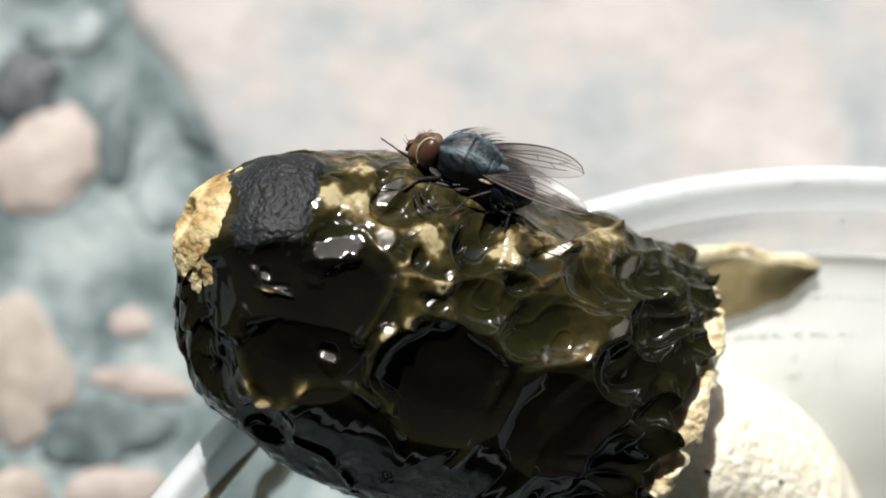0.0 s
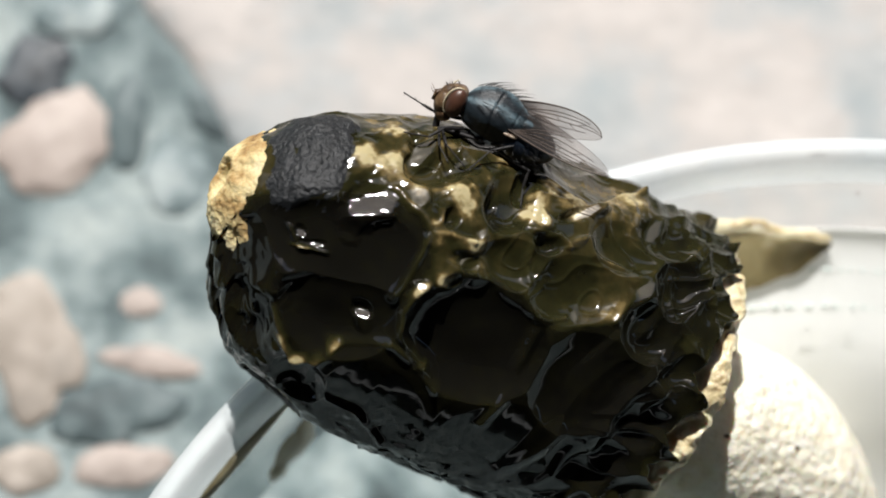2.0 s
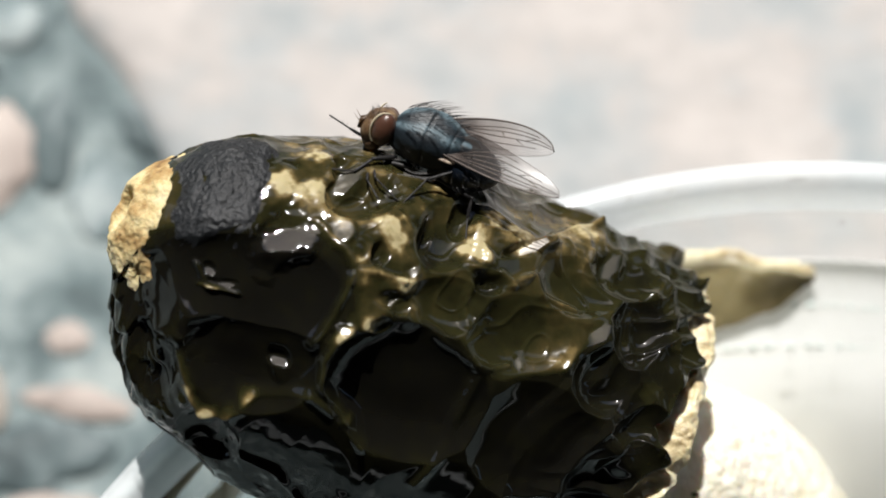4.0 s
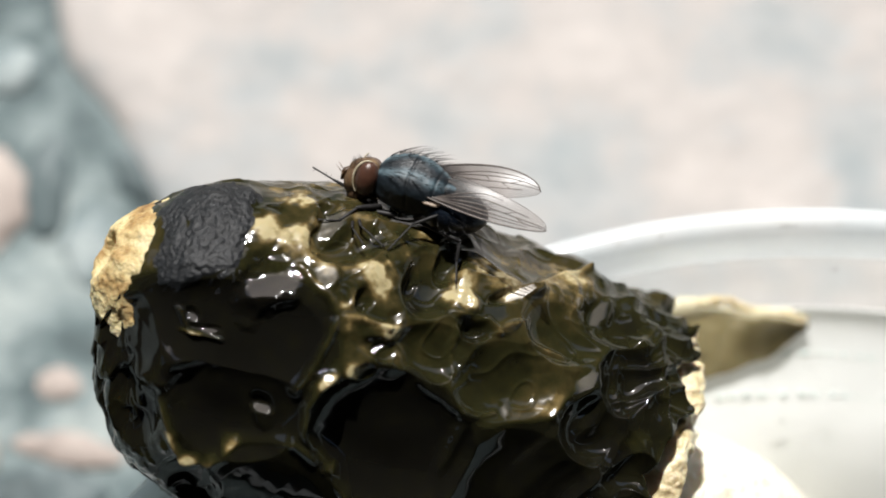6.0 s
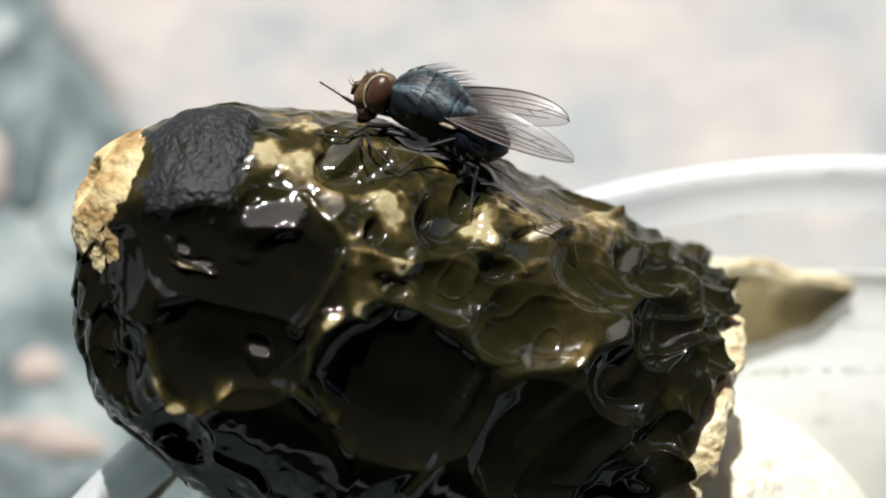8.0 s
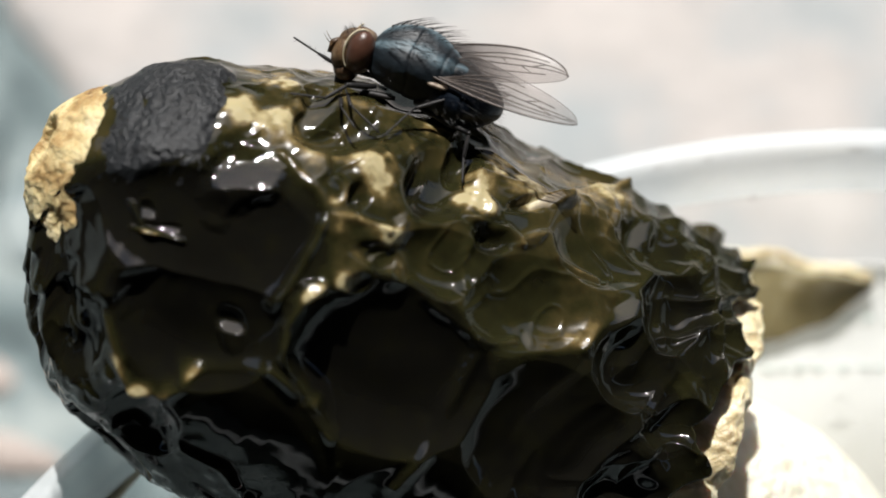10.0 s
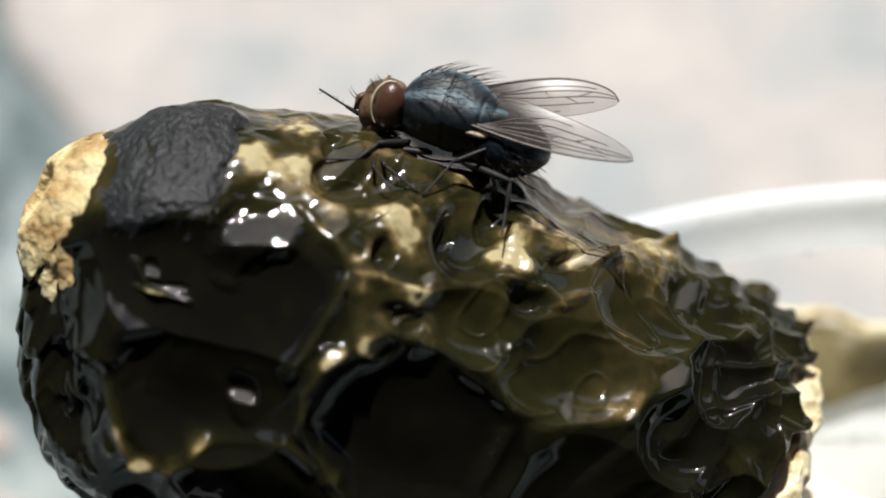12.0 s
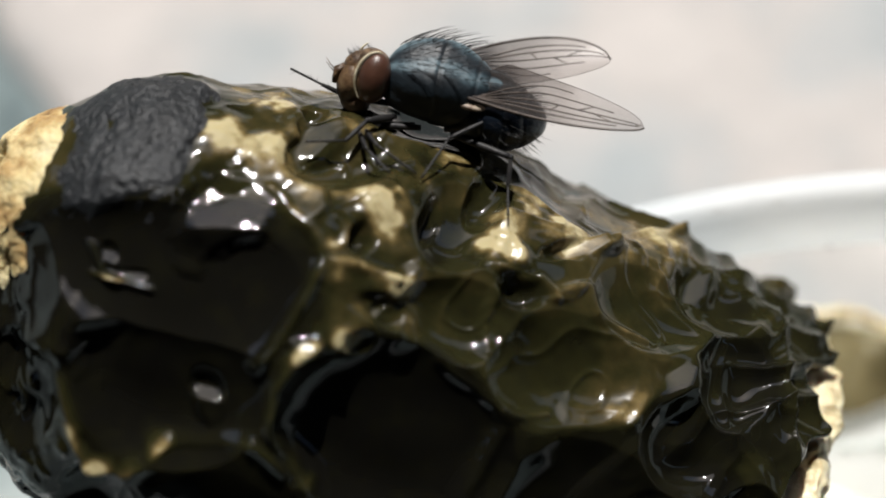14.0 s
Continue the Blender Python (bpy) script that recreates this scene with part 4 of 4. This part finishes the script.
def build_body(fly, name, rings, axis_z, seams, mat, label, depth):
    """One part of the trunk: rings of (x, half width, height over and under its axis), with seams across it and stripes
    along it, its tone paler above and darker below.
    """
    x, wide, over, under = np.array(rings, float).T
    t = np.linspace(0, 1, 110)
    k = np.linspace(0, 1, len(x))

    def glide(v):
        return spline(np.stack([k, v], 1), 110)[:, 1][:, None]
    a = np.linspace(0, 2 * np.pi, 120, endpoint=False)[None, :]
    xs, up, w = glide(x), np.cos(a), np.sin(a)
    seam = sum((np.exp(-((xs - q + 0.12 * np.cos(3 * a)) / 0.1) ** 2) for q in seams), 0 * xs)
    lumps = np.stack([xs + 0 * a, 2 * w + 0 * xs, 2 * up + 0 * xs], -1) * MM
    size = 1 - depth * 0.5 * seam + 0.03 * wobble(lumps, 0.0014, 7)
    if name == "thorax":
        size = size + 0.05 * np.cos(5 * a) * smooth(-2, 0, xs) + 0.07 * wobble(lumps, 0.0016, 8) * smooth(0.6, -0.2, up)
    p = np.stack([xs + 0 * a, glide(wide) * w * size, axis_z + np.where(up > 0, glide(over), glide(under)) * up * size], -1) * MM
    trunk_tone = 0.42 + 0.36 * np.cos(7 * a + 0.5 * np.sin(2 * xs)) * smooth(0.0, 0.5, up) - 0.25 * seam + 0.25 * smooth(0.1, 0.8, up) - 0.2 * smooth(0.1, -0.6, up) + 0 * xs
    return sheet(name, p, mat, fly, label, wrap=True, values=trunk_tone, attr="trunk_tone", flip=True)


LEGS = {}


def build_fly():
    fly = empty("blowfly", (0, 0, 0), "blue-black bristly blowfly feeding on the mushroom cap", "fly")
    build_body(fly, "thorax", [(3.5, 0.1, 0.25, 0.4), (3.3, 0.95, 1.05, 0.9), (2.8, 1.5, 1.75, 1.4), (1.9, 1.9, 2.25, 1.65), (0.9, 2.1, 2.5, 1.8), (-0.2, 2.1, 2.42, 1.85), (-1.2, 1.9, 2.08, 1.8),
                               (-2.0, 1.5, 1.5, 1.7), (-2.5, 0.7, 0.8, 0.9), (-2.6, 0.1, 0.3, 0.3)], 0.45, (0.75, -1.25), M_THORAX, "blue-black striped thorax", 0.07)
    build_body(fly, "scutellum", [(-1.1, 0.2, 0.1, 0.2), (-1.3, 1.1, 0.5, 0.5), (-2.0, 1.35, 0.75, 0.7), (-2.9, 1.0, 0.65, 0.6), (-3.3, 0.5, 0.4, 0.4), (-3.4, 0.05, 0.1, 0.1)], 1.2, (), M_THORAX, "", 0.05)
    build_body(fly, "abdomen", [(-0.2, 0.6, 0.6, 0.7), (-0.6, 1.5, 1.2, 1.4), (-1.5, 2.0, 1.65, 1.75), (-2.6, 2.17, 1.9, 1.95), (-3.6, 2.02, 1.78, 1.75), (-4.5, 1.55, 1.4, 1.3), (-5.1, 0.95, 0.9, 0.75),
                                (-5.4, 0.4, 0.4, 0.35), (-5.45, 0.03, 0.05, 0.05)], -0.3, (-1.9, -3.0, -4.1), M_ABDOMEN, "navy-black glossy abdomen", 0.1)
    head = part("head", lobes([((4.1, 0, 0.3), (1.2, 1.5, 1.45)), ((4.9, 0, -0.2), (0.85, 1.05, 1.25)), ((4.55, 0, -1.1), (0.8, 0.95, 0.75)), ((4.6, 0, 0.6), (0.95, 0.8, 0.95))], 0.06, 0.8), M_FACE, fly, "tawny brown head")
    for s in (1, -1):
        part("eye", lobes([((3.95, s * 0.98, 0.5 if s > 0 else 0.3), (0.86, 0.85, 1.36 if s > 0 else 1.2))]), M_EYE, head, "dull red-brown compound eye")
        bm = bmesh.new()
        a = np.linspace(-1.0, 1.75 if s > 0 else 1.0, 40)
        add_tube(bm, np.stack([4.0 + 0.93 * np.cos(a), s * (1.12 + 0.1 * np.cos(a)), 0.5 + 1.4 * np.sin(a)], -1) * MM, 0.085 * MM * (0.4 + 0.6 * np.sin(np.linspace(0, np.pi, 40))), 6)
        part("eye_fringe", bm, M_FRINGE, head, "pale silvery rim of the eye")
        bm = bmesh.new()
        add_tube(bm, np.array([(5.5, s * 0.2, 0.55), (5.85, s * 0.24, 0.25), (5.85, s * 0.26, -0.4)]) * MM, np.array([0.12, 0.17, 0.13]) * MM, 8)
        add_tube(bm, np.array([(5.85, s * 0.26, 0.1), (6.2, s * 0.35, 0.35), (6.5, s * 0.4, 0.65)]) * MM, np.array([0.035, 0.025, 0.01]) * MM, 5)
        part("antenna", bm, M_FACE, head)
        part("calypter", lobes([((-1.2, s * 1.7, 0.35), (0.8, 0.5, 0.22))], 0.08, 0.6), M_CALYPTER, fly, "cream scale at the wing's root")
    bm = bmesh.new()
    add_tube(bm, np.array([(4.6, 0, -1.2), (4.75, 0.05, -1.9), (4.6, 0.1, -2.6), (4.6, 0.1, -3.0)]) * MM, np.array([0.5, 0.32, 0.3, 0.45]) * MM, 12)
    part("proboscis", bm, M_CHITIN, head)
    LEGS["wing_near"] = build_wing(fly, 1, (0.1, 1.75, 1.0), (-10.0, 2.7, 1.3), (0.12, 0.8, -0.55), 0.5, 2.6)
    LEGS["wing_far"] = build_wing(fly, -1, (0.1, -1.6, 1.3), (-8.5, -2.6, 2.13), (0.1, -0.75, 0.6), 1.75, 1.3)
    build_bristles(fly)
    for name, joints in LEG_JOINTS.items():
        LEGS[name] = build_leg(fly, joints, (0.2, 0.13, 0.075, 0.06))
    return fly


LEG_JOINTS = {
    "front_near": [(2.4, 0.9, -1.3), (3.9, 2.4, -1.4), (4.8, 3.6, -2.3), (6.8, 4.3, -2.6)],
    "front_far": [(2.6, -0.6, -1.1), (5.2, 0.2, -1.1), (6.4, 0.3, -0.85), (8.2, 0.2, -0.5)],
    "middle_near": [(1.0, 1.2, -1.5), (4.1, 1.2, -2.0), (3.2, 3.6, -2.2), (1.0, 4.3, -3.0)],
    "middle_far": [(1.3, 0.6, -1.6), (4.3, 1.3, -2.1), (3.7, 4.0, -2.4), (2.4, 5.1, -3.0)],
    "hind_near": [(-0.6, 1.2, -1.5), (-4.0, 1.8, -1.8), (-4.2, 2.3, -3.2), (-4.7, 3.7, -4.3)],
    "hind_far": [(-0.2, 1.3, -1.3), (-2.1, 1.9, -0.2), (-0.4, 2.6, -1.3), (0.7, 4.5, -3.1)],
}


# ---- build ----
build_ground()
build_slab()
build_pebbles()
build_walls()
build_bowl()
build_liner()
build_specks()
build_smears()
build_flap()
mushroom = build_mushroom()
fly = build_fly()
cam.data.dof.focus_object = fly


WING_HINGES = {"wing_near": (0.1, 1.75, 1.0), "wing_far": (0.1, -1.6, 1.3)}


def swing(leg, rx, ry, rz):
    """The pose of a leg turned about its joint with the body."""
    joint = Matrix.Translation(Vector(LEG_JOINTS[leg][0] if leg in LEG_JOINTS else WING_HINGES[leg]) * MM)
    return joint @ pose(0, 0, 0, rx, ry, rz) @ joint.inverted()


def motions():
    walk(fly, [
        (0, pose(0.00781, 0.00677, 0.06635, 50.4, -3.0, 158.8)),
        (0.5, pose(0.00758, 0.00694, 0.06639, 49.6, -2.3, 159.7)),
        (1, pose(0.00746, 0.00710, 0.06642, 49.9, -3.1, 157.9)),
        (1.5, pose(0.00745, 0.00729, 0.06646, 50.8, -4.3, 158.7)),
        (2, pose(0.00717, 0.00754, 0.06650, 51.7, -7.8, 155.4)),
        (2.5, pose(0.00728, 0.00763, 0.06650, 52.3, -8.0, 155.6)),
        (3, pose(0.00726, 0.00748, 0.06650, 48.3, -3.6, 160.1)),
        (3.5, pose(0.00724, 0.00749, 0.06652, 47.5, -4.3, 159.2)),
        (6, pose(0.00713, 0.00737, 0.06654, 52.5, 0.4, 162.7)),
        (6.5, pose(0.00716, 0.00746, 0.06659, 52.0, 1.1, 162.0)),
        (7, pose(0.00728, 0.00762, 0.06662, 51.6, 0.0, 160.9)),
        (7.5, pose(0.00726, 0.00779, 0.06668, 51.7, -0.3, 159.9)),
        (10, pose(0.00688, 0.00760, 0.06664, 52.1, -3.2, 161.0)),
        (10.5, pose(0.00695, 0.00764, 0.06666, 52.6, -1.0, 160.8)),
        (11, pose(0.00681, 0.00771, 0.06668, 52.7, -1.9, 162.0)),
        (11.5, pose(0.00710, 0.00745, 0.06660, 50.2, -1.1, 162.4)),
        (12, pose(0.00729, 0.00738, 0.06660, 51.4, -0.2, 166.0)),
        (12.5, pose(0.00754, 0.00751, 0.06651, 51.0, -3.9, 167.6)),
        (13, pose(0.00734, 0.00780, 0.06658, 50.2, -3.8, 169.7)),
        (13.5, pose(0.00726, 0.00778, 0.06657, 50.5, -7.0, 170.5)),
        (14, pose(0.00720, 0.00774, 0.06653, 49.2, -10.0, 173.0)),
    ])
    # the near hind leg is set down anew, the raised forefoot dips and lifts
    walk(LEGS["hind_near"], [(0, Matrix()), (11.0, Matrix()), (11.6, swing("hind_near", 0, 6, -7)), (12.1, swing("hind_near", 0, 4, -16)), (14.0, swing("hind_near", 0, 4, -16))])
    walk(LEGS["front_far"], [(t, swing("front_far", 0, -a, 0)) for t, a in ((0, 3), (1.5, 0), (2.1, -6), (3.5, 0), (6.5, 3), (7.5, 1), (11.0, 3), (12.5, 8), (13.0, 4), (13.6, 1), (14.0, 3))])
    # the wings are spread a little wider towards the end
    walk(LEGS["wing_far"], [(0, Matrix()), (7.7, Matrix()), (10.0, swing("wing_far", 0, 3, 0)), (11.5, swing("wing_far", 0, 6, 0)), (14.0, swing("wing_far", 0, 8, 0))])
    walk(LEGS["wing_near"], [(0, Matrix()), (10.0, Matrix()), (14.0, swing("wing_near", 0, 1, 0))])


motions()
